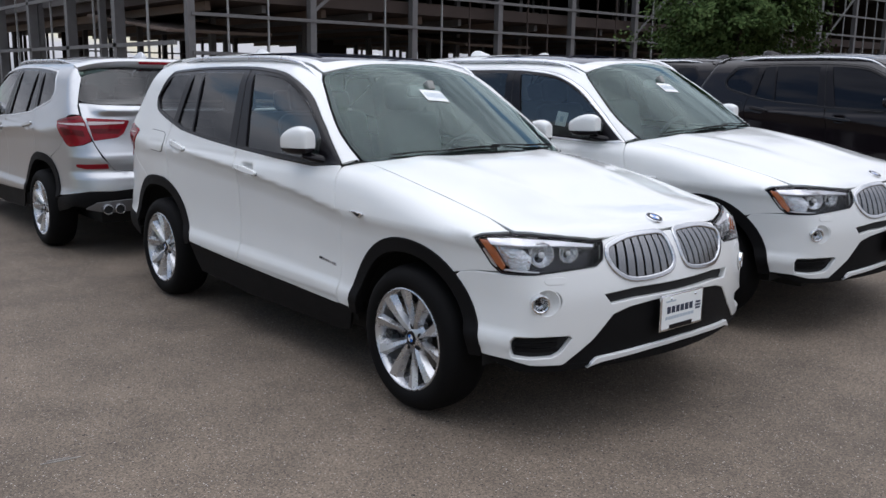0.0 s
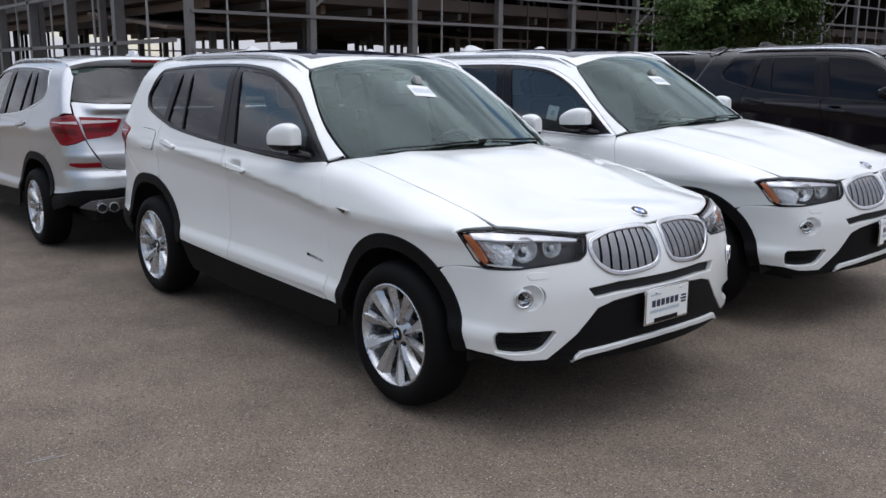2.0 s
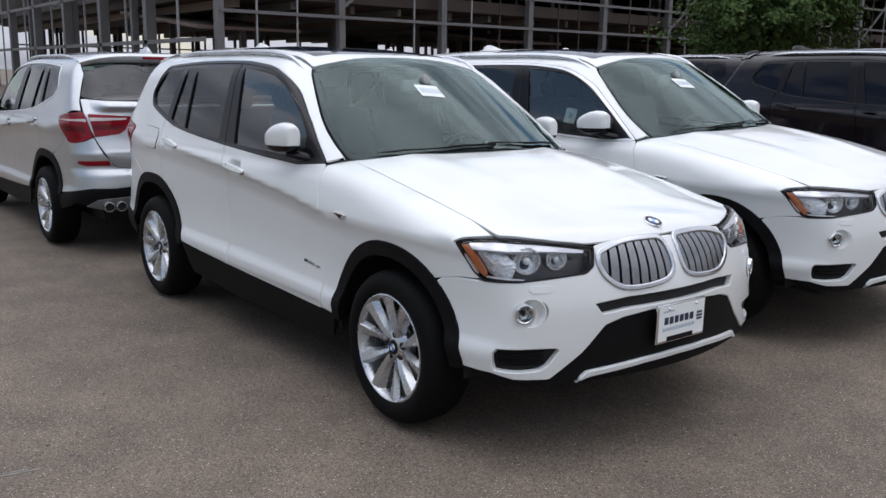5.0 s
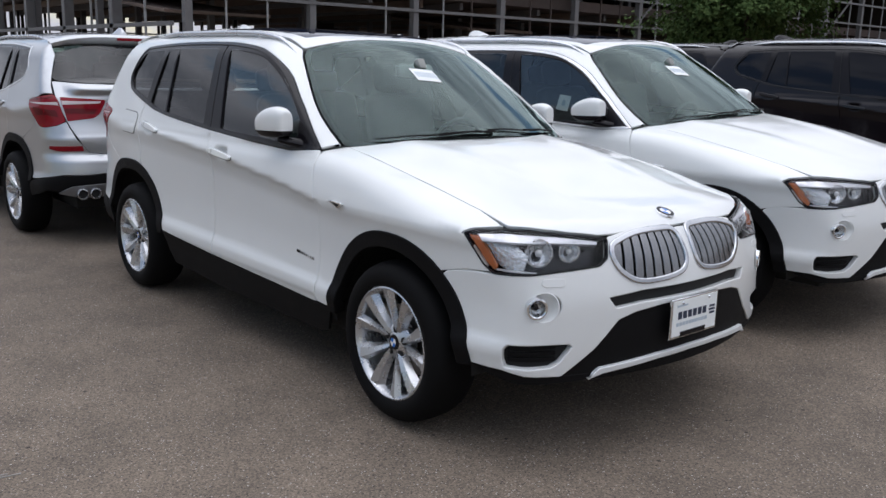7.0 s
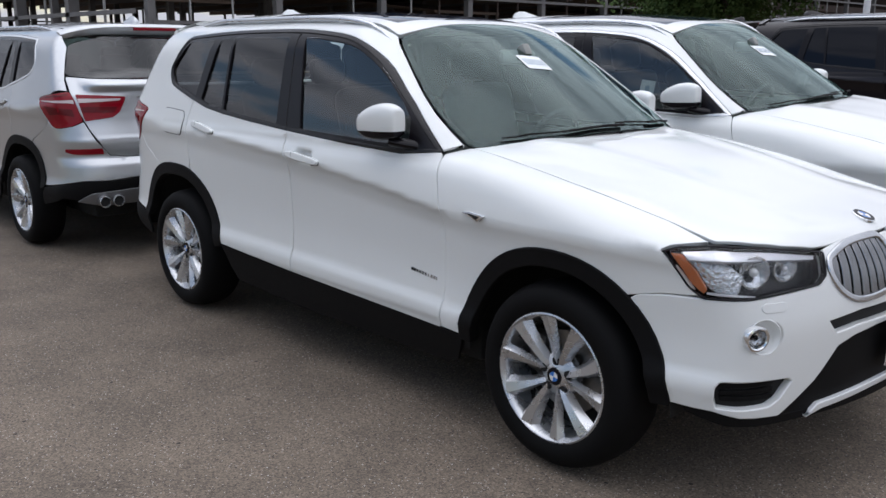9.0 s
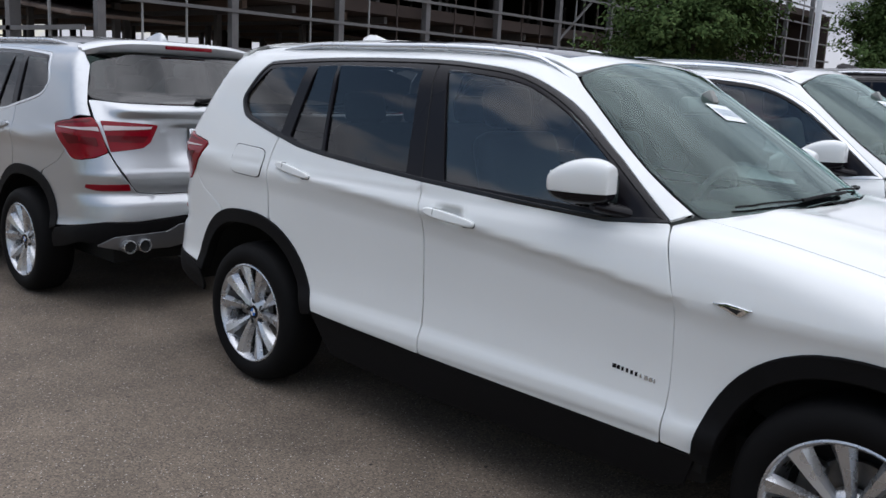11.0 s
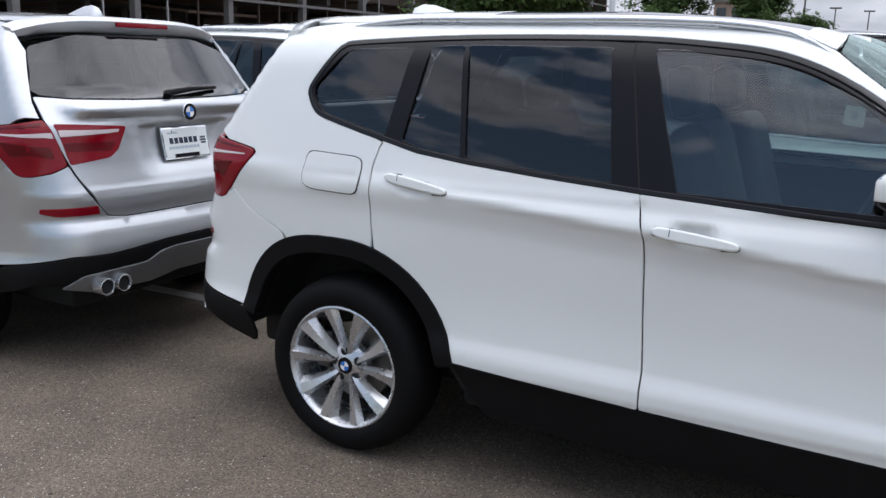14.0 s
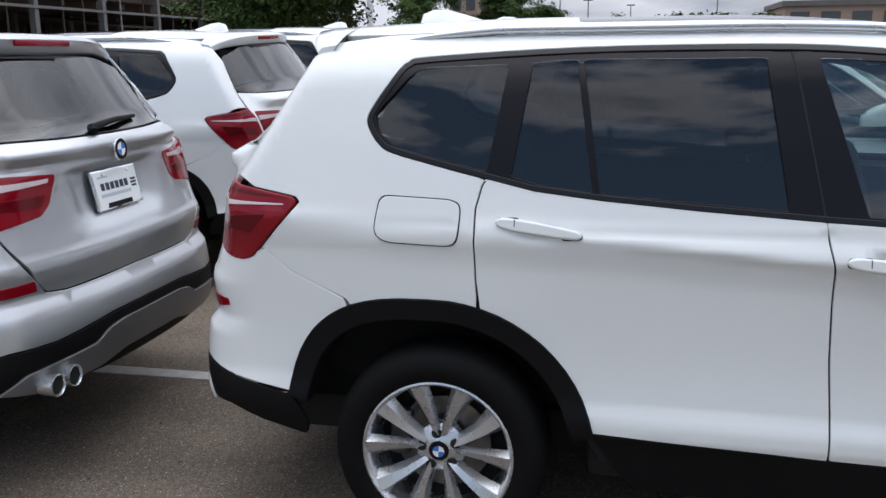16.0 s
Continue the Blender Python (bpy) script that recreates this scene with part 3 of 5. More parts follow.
FX, FY0, FY1 = -28.0, 10.8, 78.0
rng = random.Random(4)
ys = [FY0 + i * 5.2 for i in range(13)]
for y in ys:
    bar("column", (.30, .28, 11), (FX, y, 5.5), STEEL)
    for dx in (9, 18, 27):
        bar("inner_column", (.28, .28, 11), (FX - dx, y, 5.5), STEEL)
for z in (2.35, 3.75, 5.1, 6.5, 7.9, 9.3):
    bar("rail", (.10, FY1 - FY0, .12), (FX + .16, (FY0 + FY1) / 2, z), STEEL)
for i, y in enumerate(ys[:-1]):
    for k in (1, 2):
        if rng.random() < .85:
            bar("stud", (.07, .055, 11), (FX + .06, y + k * 5.2 / 3 + rng.uniform(-.3, .3), 5.5), STEEL_PALE if rng.random() < .6 else DARK_BROWN)
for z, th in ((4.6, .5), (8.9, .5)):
    bar("floor_slab", (36, FY1 - FY0 - .6, th), (FX - 18.4, (FY0 + FY1) / 2, z), DARK_BROWN)
# wing that runs away from the lot
WY = 10.4
for i in range(1, 9):
    x = FX - i * 6.0
    bar("wing_column", (.4, .42, 11), (x, WY, 5.5), STEEL)
    bar("wing_stud", (.07, .08, 11), (x + 3.1, WY, 5.5), STEEL_PALE)
for z in (2.7, 5.0, 6.4):
    bar("wing_rail", (50, .10, .16), (FX - 25, WY - .16, z), STEEL)
DECK = material("bare_deck", (.17, .125, .10), .85, vary=.35, scale=.4)
for i, y in enumerate(ys):
    bar("joist", (35, .22, .34), (FX - 18.5, y + 1.2, 4.15), DECK)
    bar("joist", (35, .20, .30), (FX - 18.5, y + 3.6, 4.17), STEEL)
    if i % 3 == 0:
        bar("soffit_panel", (9, 4.6, .12), (FX - 7, y + 2.5, 3.72), DECK, (0, 6, 0))
    if i % 4 == 1:
        bar("brace", (.09, 6.4, .12), (FX + .05, y + 2.6, 6.1), STEEL, (38, 0, 0))
for i in range(55):
    y = FY0 + 1 + rng.random() * 64
    bar("far_post", (.16, rng.uniform(.10, .26), 4.6), (FX - 34 + rng.uniform(-1, 1), y, 2.3), DARK_BROWN if i % 3 else STEEL)
# added low boxes that break up the bright gap under the slab
for i in range(7):
    bar("stored_crate", (2.2, rng.uniform(1.5, 4.0), rng.uniform(1.3, 2.3)), (FX - rng.uniform(24, 31), FY0 + 12 + i * 8.1, 1.1), SLAB)
bar("low_rail", (.08, FY1 - FY0, .10), (FX - 33, (FY0 + FY1) / 2, 3.1), STEEL)
# added walls shut the sky out, so that the upper bays stay dark
bar("back_wall", (.3, FY1 - FY0, 8), (FX - 36, (FY0 + FY1) / 2, 8.6), DARK_BROWN)
bar("end_wall", (36, .3, 8), (FX - 18, FY1 - .5, 5), DARK_BROWN)
# brown wing wall, set inside to keep the sky out of the bays
bar("wing_upper_wall", (42, .2, 6), (FX - 24, WY + .6, 8.1), DARK_BROWN)
bar("wing_slab", (42, 8, .4), (FX - 24, WY + 4.5, 5.0), SLAB)
# added dark sheets that dim the bright gaps between the bays
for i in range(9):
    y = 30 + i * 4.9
    bar("partition", (.25, rng.uniform(1.4, 3.2), rng.uniform(3.6, 4.3)), (FX - rng.uniform(14, 30), y, 2.1), DARK_BROWN)

# ---- light pole ----
pole = empty("light_pole", label="tall white painted steel light pole on a round base", category="pole")
POLE = material("white_pole", (.72, .73, .75), .4, vary=.05)
bm = bmesh.new()
add_tube(bm, [(-14.7, 38.5, .2), (-14.7, 38.5, 6), (-14.7, 38.5, 11)], .16, 14, .12)
part("shaft", bm, POLE, pole)
bm = bmesh.new()
add_lathe(bm, [(.02, .75), (.30, .75), (.33, .70), (.33, 0)], (0, 0, 0), 20)
bmesh.ops.transform(bm, matrix=pose(-14.7, 38.5, .26) @ Matrix.Rotation(radians(90), 4, "X"), verts=bm.verts)
part("base", bm, SLAB, pole)


# ---- one car, built once; its right side is y < 0 ----
FC, RC = (.1, 0), (-2.9, 0)     # upright axes round which nose and tail are laid out


def ring(points, centre):
    """(x, y, z) places as degrees round an upright axis and heights."""
    return [((math.degrees(math.atan2(-y, x - centre[0]))) % 360 if centre is RC else math.degrees(math.atan2(-y, x - centre[0])), z) for x, y, z in points]


def on_skin(points, field=None):
    """Places on the skin from ("x", x, z) on the right side, ("y", y, z) on the tail or ("f", y, z) on the nose."""
    out = []
    for k, a, z in points:
        start, way = {"x": ((a, -1.15, z), (0, 1, 0)), "y": ((-4.2, a, z), (1, 0, 0)), "f": ((1.3, a, z), (-1, 0, 0))}[k]
        out.append(tuple(project(np.array([start]), way, field or skin)[0]))
    return out


def arch(cx, cz, rx, rz, a0, a1, n=26, back=1.0, ex=1.0):
    """A wheel arch: an ellipse whose rear half (beyond 90 degrees) may be squarer."""
    out = []
    for i in range(n + 1):
        a = radians(a0 + (a1 - a0) * i / n)
        c, s_ = math.cos(a), math.sin(a)
        e = ex if c < 0 else 1.0
        out.append((cx + (rx * back if c < 0 else rx) * math.copysign(abs(c) ** e, c), cz + rz * math.copysign(abs(s_) ** e, s_)))
    return out


FRONT_ARCH = dict(cx=.0, cz=.345, rx=.47, rz=.480, back=.985, ex=.90)
REAR_ARCH = dict(cx=-2.82, cz=.345, rx=.50, rz=.503, back=.972, ex=.70)
DEG_FRONT, DEG_REAR = (.0135, 1), (.0150, 1)   # metres a degree, so that outlines keep their shape
BELT_LINE = [(-.655, 1.106), (-.88, 1.083), (-1.2, 1.094), (-1.715, 1.121), (-2.05, 1.143), (-2.32, 1.165), (-2.52, 1.188), (-2.655, 1.219)]
QUARTER_WINDOW = [(-2.800, 1.252), (-2.955, 1.291), (-3.002, 1.318), (-3.034, 1.362), (-3.041, 1.390), (-3.028, 1.422), (-2.986, 1.486), (-2.947, 1.541), (-2.925, 1.558), (-2.86, 1.573)]
WINDOW_TOP = [(-2.4, 1.597), (-1.9, 1.601), (-1.62, 1.589), (-1.36, 1.556), (-1.14, 1.466), (-.88, 1.285)]
QUARTER_WINDOW, WINDOW_TOP = [tuple(q) for q in spline([BELT_LINE[-1]] + QUARTER_WINDOW + WINDOW_TOP, 4)][1:], []
HOOD_EDGE = [(-.60, -.712), (-.5, -.724), (-.25, -.746), (-.05, -.753), (.15, -.748), (.35, -.738), (.515, -.748)]


def build_car():
    car = empty("car")
    # --- painted panels of the sides
    both("front_door", BELT_LINE[:4] + [(-1.704, 1.07), (-1.684, .98), (-1.681, .88), (-1.675, .73), (-1.662, .56), (-1.661, .432)] + [(-1.2, .420), (-.58, .408), (-.572, .60), (-.580, .90)], WHITE, car, round_edge=.003, gap=.0024, step=.02)
    both("rear_door", BELT_LINE[3:] + [(-2.670, 1.205), (-2.688, 1.135), (-2.690, 1.03), (-2.686, .92)]
         + arch(a0=73, a1=14, n=16, **REAR_ARCH) + [(-2.05, .450), (-1.667, .431), (-1.668, .56), (-1.681, .73), (-1.687, .88), (-1.690, .98), (-1.710, 1.07)], WHITE, car, round_edge=.003, gap=.0024, step=.02)
    fender = [(-.455, .406)] + arch(a0=172, a1=52, **FRONT_ARCH) + [(.335, .735), (.42, .752), (.535, .762), (.46, .85), (.405, .897), (.43, .913)]
    hood_xyz = [(x, y) for x, y in reversed(HOOD_EDGE)]
    pts = project(np.array([(x, -1.15, z) for x, z in fender]), (0, 1, 0), skin)
    top = project(np.array([(x, y, 1.9) for x, y in [(.447, -.838), (.508, -.762)] + hood_xyz[1:]]), (0, 0, -1), lower_body)
    loop = [(q[0], math.degrees(math.atan2(q[2] - .55, -q[1]))) for q in pts] + [(q[0], math.degrees(math.atan2(q[2] - .55, -q[1]))) for q in top]
    loop += [(-.655, math.degrees(math.atan2(1.106 - .55, .83)))] + [(q[0], math.degrees(math.atan2(q[2] - .55, -q[1]))) for q in project(np.array([(-.580, -1.15, .90), (-.572, -1.15, .60), (-.575, -1.15, .412)]), (0, 1, 0), skin)]
    both("fender", loop, WHITE, car, view="roll", scale=(1, .016), soft=.006, round_edge=.003, gap=.0042, field=lower_body)
    # --- side frame: rear quarter, roof edge and windscreen pillar in one
    screen_edge = project(np.array([(-.614, -.744, 1.9), (-.70, -.744, 1.9), (-.80, -.736, 1.9), (-.89, -.715, 1.9), (-1.0, -.676, 1.9), (-1.09, -.640, 1.9), (-1.175, -.606, 1.9), (-1.225, -.573, 1.9)]), (0, 0, -1), skin)
    roof_edge = project(np.array([(x, y, 1.9) for x, y in ((-1.6, -.575), (-2.1, -.58), (-2.6, -.58), (-3.02, -.575), (-3.17, -.61))]), (0, 0, -1), skin)
    tail_edge = project(np.array([(-4.2, -.650, 1.50), (-4.2, -.70, 1.38), (-4.2, -.738, 1.27), (-4.2, -.742, 1.20)]), (1, 0, 0), skin)
    lamp_edge = project(np.array([(-3.41, -1.15, 1.176), (-3.265, -1.15, 1.152), (-3.252, -1.15, 1.138), (-3.30, -1.15, 1.085), (-3.425, -1.15, .952)]), (0, 1, 0), skin)
    low = [(-3.375, .985), (-3.292, .916), (-3.19, .872), (-3.105, .838)] + arch(a0=115, a1=74, n=10, **REAR_ARCH) + [(-2.690, .92), (-2.694, 1.03), (-2.692, 1.135), (-2.674, 1.205), (-2.655, 1.219)]
    low += QUARTER_WINDOW + WINDOW_TOP + [(-.66, 1.112)]
    low3 = project(np.array([(x, -1.15, z) for x, z in low]), (0, 1, 0), skin)
    roll = lambda q: (q[0], math.degrees(math.atan2(q[2] - .75, -q[1])))
    loop = [roll(q) for q in (*screen_edge, *roof_edge, *tail_edge, *lamp_edge, *low3)]
    both("side_frame", loop, WHITE, car, view="roll75", scale=(1, .015), soft=.004, step=.032, gap=.0044)
    # --- window surround with its panes
    front_pane = [(-1.606, 1.137), (-1.738, 1.555), (-1.58, 1.549), (-1.345, 1.519), (-1.140, 1.433), (-.945, 1.300), (-.86, 1.225), (-.845, 1.118)]
    front_pane = front_pane[:1] + [tuple(q) for q in spline(front_pane[1:7], 4)] + front_pane[7:]
    rear_pane = [(-1.812, 1.149), (-1.881, 1.558), (-2.389, 1.558), (-2.330, 1.186)]
    fixed_pane = [(-2.352, 1.189), (-2.411, 1.558), (-2.539, 1.550), (-2.590, 1.230), (-2.50, 1.206)]
    quarter_pane = [(-2.664, 1.243), (-2.613, 1.545), (-2.855, 1.537), (-2.908, 1.520), (-2.958, 1.468), (-3.006, 1.414), (-3.014, 1.390), (-2.998, 1.350), (-2.945, 1.308)]
    quarter_pane = quarter_pane[:1] + [tuple(q) for q in spline(quarter_pane[1:], 4)]
    surround = BELT_LINE + QUARTER_WINDOW + WINDOW_TOP
    both("window_trim", surround, TRIM_BLACK, car, holes=([tuple(q) for q in shrink(dense(surround, .04, .004), .016)],), lift=.0015, gap=.002, step=.04, soft=.004, edge=.010, round_edge=.003, label="narrow trim round the side windows")
    panes = (front_pane, rear_pane, fixed_pane, quarter_pane)
    both("window_surround", surround, GLOSS, car, holes=panes, lift=-.002, gap=.003, step=.04, label="black window surround and pillars")
    both("pillar_gap", [(-1.720, 1.128), (-1.813, 1.580), (-1.808, 1.580), (-1.715, 1.128)], CAVITY, car, lift=-.0008, soft=0, gap=0, step=.04, edge=.002, round_edge=.0003)
    for name, o, g in zip(("front_window", "rear_window", "fixed_window", "quarter_window"), panes, (GLASS_SIDE, GLASS_DARK, GLASS_DARK, GLASS_DARK)):
        both(name, o, g, car, lift=-.013, gap=-.008, edge=.003, step=.06, field=glass_side, label="clear side glass" if name == "front_window" else "dark privacy glass")
    # --- bonnet
    edge = [(x, y) for x, y in HOOD_EDGE] + [(.60, -.655), (.655, -.565), (.702, -.45), (.718, -.36), (.732, -.18), (.737, 0)]
    edge = edge + [(x, -y) for x, y in reversed(edge[:-1])]
    back = [(-.56, .672), (-.488, .53), (-.42, .27), (-.400, 0), (-.42, -.27), (-.488, -.53), (-.56, -.672)]
    panel("bonnet", edge + back, WHITE, car, view="top", field=lower_body, step=.04, soft=.012, round_edge=.004, gap=.004)
    # near-black strip below the shut line: the gap's shade put into colour
    gap_strip = [(x, y - .018) for x, y in HOOD_EDGE] + [(x, y + .022) for x, y in reversed(HOOD_EDGE)]
    for flip in (False, True):
        panel("bonnet_channel", gap_strip, CAVITY, car, view="top", field=lower_body, step=.04, soft=0, lift=-.013, gap=0, edge=.003, round_edge=.001, mirror=flip)
    bm = bmesh.new()
    add_box(bm, (.30, 1.10, .03), (-.52, 0, 1.02), (0, -8, 0), .01)
    part("cowl", bm, PLASTIC, car)
    # --- windscreen, roof, sunroof, rails
    screen = [(-.405, 0), (-.425, -.27), (-.495, -.53), (-.56, -.678), (-.602, -.731), (-.70, -.735), (-.80, -.727), (-.89, -.706), (-1.0, -.667), (-1.09, -.631), (-1.17, -.598), (-1.218, -.562), (-1.218, -.40), (-1.236, 0)]
    screen = screen + [(x, -y) for x, y in reversed(screen[1:-1])]
    panel("windscreen", screen, GLASS_FRONT, car, view="top", field=cabin, step=.06, lift=-.002, edge=.005, soft=.02)
    rim_in = [(x + (-.035 if x > -.8 else .03) * (1 if abs(y) < .5 else .6), y * .962) for x, y in screen]
    panel("screen_band", screen, GLOSS, car, view="top", field=cabin, step=.06, lift=-.008, edge=.004, soft=.02, holes=(rim_in,), label="black printed band round the windscreen")
    roof = [(-1.222, -.40), (-1.232, -.566), (-1.6, -.566), (-2.6, -.572), (-3.02, -.567), (-3.18, -.55), (-3.235, -.30), (-3.245, 0)]
    roof_loop = [(-1.242, 0)] + roof + [(x, -y) for x, y in reversed(roof[:-1])]
    sun_hole = [(-1.325, -.50), (-2.42, -.50), (-2.45, 0), (-2.42, .50), (-1.325, .50), (-1.31, 0)]
    panel("roof", roof_loop, WHITE, car, view="top", field=cabin, step=.07, soft=.02, holes=(sun_hole,), edge=.02)
    panel("sunroof", sun_hole, SUNROOF, car, view="top", field=cabin, step=.08, soft=.02, lift=-.002, label="dark glass panorama roof")
    xs = np.linspace(-1.22, -2.96, 25)
    base = project(np.stack([xs, -.615 - .012 * np.sin(np.pi * (xs + 1.2) / -1.9), xs * 0 + 1.95], 1), (0, 0, -1), cabin)
    rise = .022 * np.clip(np.minimum((xs + 1.22) / -.34, (-2.96 - xs) / -.30), 0, 1) ** .75
    bm = bmesh.new()
    add_tube(bm, [(q[0], q[1], q[2] + r - .004) for q, r in zip(base, rise)], [.004 + .014 * min(1, r / .016) for r in rise], 12, flat=.8)
    rail = part("roof_rail", bm, SATIN, car, "satin aluminium roof rail")
    mirrored(rail)
    # --- nose
    fr = lambda pts: ring(pts, FC)
    half = [(.742, 0, .884), (.735, -.02, .884), (.735, -.05, .884), (.713, -.30, .893), (.712, -.405, .878), (.745, -.437, .80), (.757, -.488, .775), (.66, -.763, .757), (.55, -.85, .754), (.42, -.885, .748), (.335, -.90, .733),
            *on_skin([("x", *q) for q in arch(a0=50, a1=7, n=10, **FRONT_ARCH)]), (.60, -.845, .402), (.66, -.77, .380), (.735, -.655, .372), (.77, -.51, .47), (.80, -.415, .572), (.82, -.33, .595), (.838, -.2, .607), (.84, 0, .614)]
    full = half + [(x, -y, z) for x, y, z in reversed(half[1:-1])]
    kidney = [(.720, -.382, .860), (.722, -.270, .886), (.735, -.13, .890), (.745, -.045, .880), (.785, -.026, .82), (.815, -.032, .755), (.83, -.08, .718), (.83, -.2, .703), (.812, -.32, .708), (.787, -.395, .748), (.758, -.424, .80), (.735, -.414, .838)]
    kidney = [tuple(q) for q in spline(kidney, 3, True)]
    slot = [(.80, -.475, .662), (.83, -.30, .676), (.84, 0, .682), (.845, 0, .632), (.825, -.30, .625), (.80, -.43, .614)]
    slot_full = slot[:2] + [(.83, .30, .676), (.80, .475, .662), (.80, .43, .614), (.825, .30, .625)] + slot[4:]
    centre = [(.80, -.41, .566), (.82, -.33, .589), (.838, -.2, .601), (.84, 0, .608), (.838, .2, .601), (.82, .33, .589), (.80, .41, .566), (.77, .50, .47), (.735, .645, .358), (.79, .40, .360), (.82, 0, .366), (.79, -.40, .360), (.735, -.645, .358), (.77, -.50, .47)]
    vent = [(.612, -.838, .409), (.606, -.847, .435), (.607, -.847, .482), (.618, -.834, .503), (.69, -.72, .503), (.744, -.624, .498), (.749, -.612, .484), (.731, -.660, .424), (.717, -.692, .407), (.66, -.77, .404)]
    left = lambda o: [(x, -y, z) for x, y, z in o]
    fog_a = fr([(.700, -.726, .643)])[0][0]
    fog_cut = lambda sgn: [(sgn * fog_a + math.cos(k * math.pi / 14) * .054 / .0135, .643 + math.sin(k * math.pi / 14) * .054) for k in range(28)]
    panel("front_bumper", fr(full), WHITE, car, view="round", centre=FC, scale=DEG_FRONT, step=.03, soft=.006,
          holes=(fr(kidney), fr(left(kidney)), fr(slot_full), fr(vent), fr(left(vent)), fog_cut(1), fog_cut(-1)), edge=.03, round_edge=.006)
    panel("lower_grille", fr(centre), PLASTIC, car, view="round", centre=FC, scale=DEG_FRONT, step=.03, lift=-.006, gap=-.004, label="black plastic lower grille")
    panel("upper_slot", fr(slot_full), CAVITY, car, view="round", centre=FC, scale=DEG_FRONT, step=.03, lift=-.026, gap=-.006)
    for o in (vent, left(vent)):
        v = panel("side_vent", fr(o), CAVITY, car, view="round", centre=FC, scale=DEG_FRONT, step=.03, lift=-.028, gap=-.012)
        for i in range(3):
            zc = .436 + i * .025
            s = [(x, y, zc + .006 if k < 2 else zc - .006) for k, (x, y) in enumerate(((.618, .826), (.725, .668), (.725, .668), (.618, .826)))]
            panel("vent_slat", fr([(x, -y if o is vent else y, z) for x, y, z in s]), PLASTIC, v, view="round", centre=FC, scale=DEG_FRONT, step=.03, lift=-.020, gap=0, soft=.002)
    lip = [(.50, -.88, .430), (.60, -.845, .397), (.66, -.77, .376), (.735, -.655, .367), (.79, -.40, .360), (.82, 0, .364)]
    lip_low = [(.80, 0, .345), (.77, -.40, .344), (.70, -.655, .346), (.62, -.78, .352), (.52, -.86, .385)]
    lip_full = lip + [(x, -y, z) for x, y, z in reversed(lip[:-1])] + [(x, -y, z) for x, y, z in reversed(lip_low)] + lip_low[1:]
    panel("lower_lip", fr(lip_full), PLASTIC, car, view="round", centre=FC, scale=DEG_FRONT, step=.03, lift=-.004, gap=-.002, label="black plastic lip under the bumper")
    skid = [(.765, -.540, .349), (.775, -.49, .386), (.83, -.2, .405), (.845, 0, .411), (.83, .2, .405), (.775, .49, .386), (.765, .540, .349), (.78, .47, .366), (.83, .2, .386), (.845, 0, .392), (.83, -.2, .386), (.78, -.47, .366)]
    panel("skid_plate", fr(skid), SKID, car, view="round", centre=FC, scale=DEG_FRONT, step=.02, lift=.010, soft=.004, edge=.02, round_edge=.005, label="silver skid plate strip")
    # kidneys
    for o in (kidney, left(kidney)):
        sgn = -1 if o is kidney else 1
        inner = shrink(dense([(a * .0135, z) for a, z in fr(o)], .012, .0), .0062) / (.0135, 1)
        g = panel("grille", fr(o), DARK_CHROME, car, view="round", centre=FC, scale=DEG_FRONT, step=.022, lift=.008, gap=-.002, soft=.004, holes=([tuple(q) for q in inner],), edge=.035, round_edge=.007, label="chrome kidney grille frame")
        panel("grille_backing", [tuple(q) for q in inner], CAVITY, g, view="round", centre=FC, scale=DEG_FRONT, step=.03, lift=-.030, gap=-.008)
        lo, hi = inner[:, 0].min(), inner[:, 0].max()
        for i in range(8):
            a = lo + (hi - lo) * (i + .5) / 8
            zs = []
            for q, w in zip(inner, np.roll(inner, -1, 0)):
                if (q[0] - a) * (w[0] - a) <= 0 and abs(q[0] - w[0]) > 1e-9:
                    zs.append(q[1] + (w[1] - q[1]) * (a - q[0]) / (w[0] - q[0]))
            if len(zs) < 2:
                continue
            z0, z1 = min(zs), max(zs)
            ww = 1.2
            panel("slat", [(a - ww, z0), (a + ww, z0), (a + ww, z1), (a - ww, z1)], GREY_SLAT, g, view="round", centre=FC, scale=DEG_FRONT, step=.03, lift=.000, gap=0, soft=.002, edge=.03, round_edge=.004)
    # headlights
    lamp = [(.413, -.872, .897), (.445, -.842, .910), (.522, -.752, .915), (.62, -.61, .902), (.712, -.412, .872), (.745, -.442, .805), (.757, -.49, .780), (.70, -.70, .768), (.66, -.763, .760), (.55, -.855, .757), (.50, -.868, .79)]
    inner_lamp = [(.475, -.840, .880), (.53, -.770, .882), (.565, -.730, .878), (.615, -.715, .83), (.635, -.775, .778), (.59, -.82, .772), (.55, -.84, .79)]
    for flip in (False, True):
        kw = dict(view="round", centre=FC, scale=DEG_FRONT, mirror=flip)
        h = panel("headlight", fr(lamp), LAMP_BLACK, car, step=.03, lift=-.055, gap=-.004, edge=.01, label="headlight with clear lens, chrome reflectors and amber marker", **kw)
        panel("lens", fr(lamp), GLASS_LAMP, h, step=.04, lift=.001, gap=.004, edge=.02, label="clear lens", **kw)
        panel("lamp_rim", fr(lamp), GLOSS, h, step=.03, lift=.003, gap=.001, edge=.02, holes=([tuple(q) for q in shrink(dense([(a * .0135, z) for a, z in fr(lamp)], .02, .012), .003) / (.0135, 1)],), label="black seal round the lamp", **kw)
        panel("marker", fr([(.428, -.862, .893), (.462, -.84, .898), (.505, -.845, .845), (.555, -.842, .785), (.548, -.852, .768), (.505, -.865, .80)]), AMBER, h, step=.03, lift=-.010, label="amber side marker", **kw)
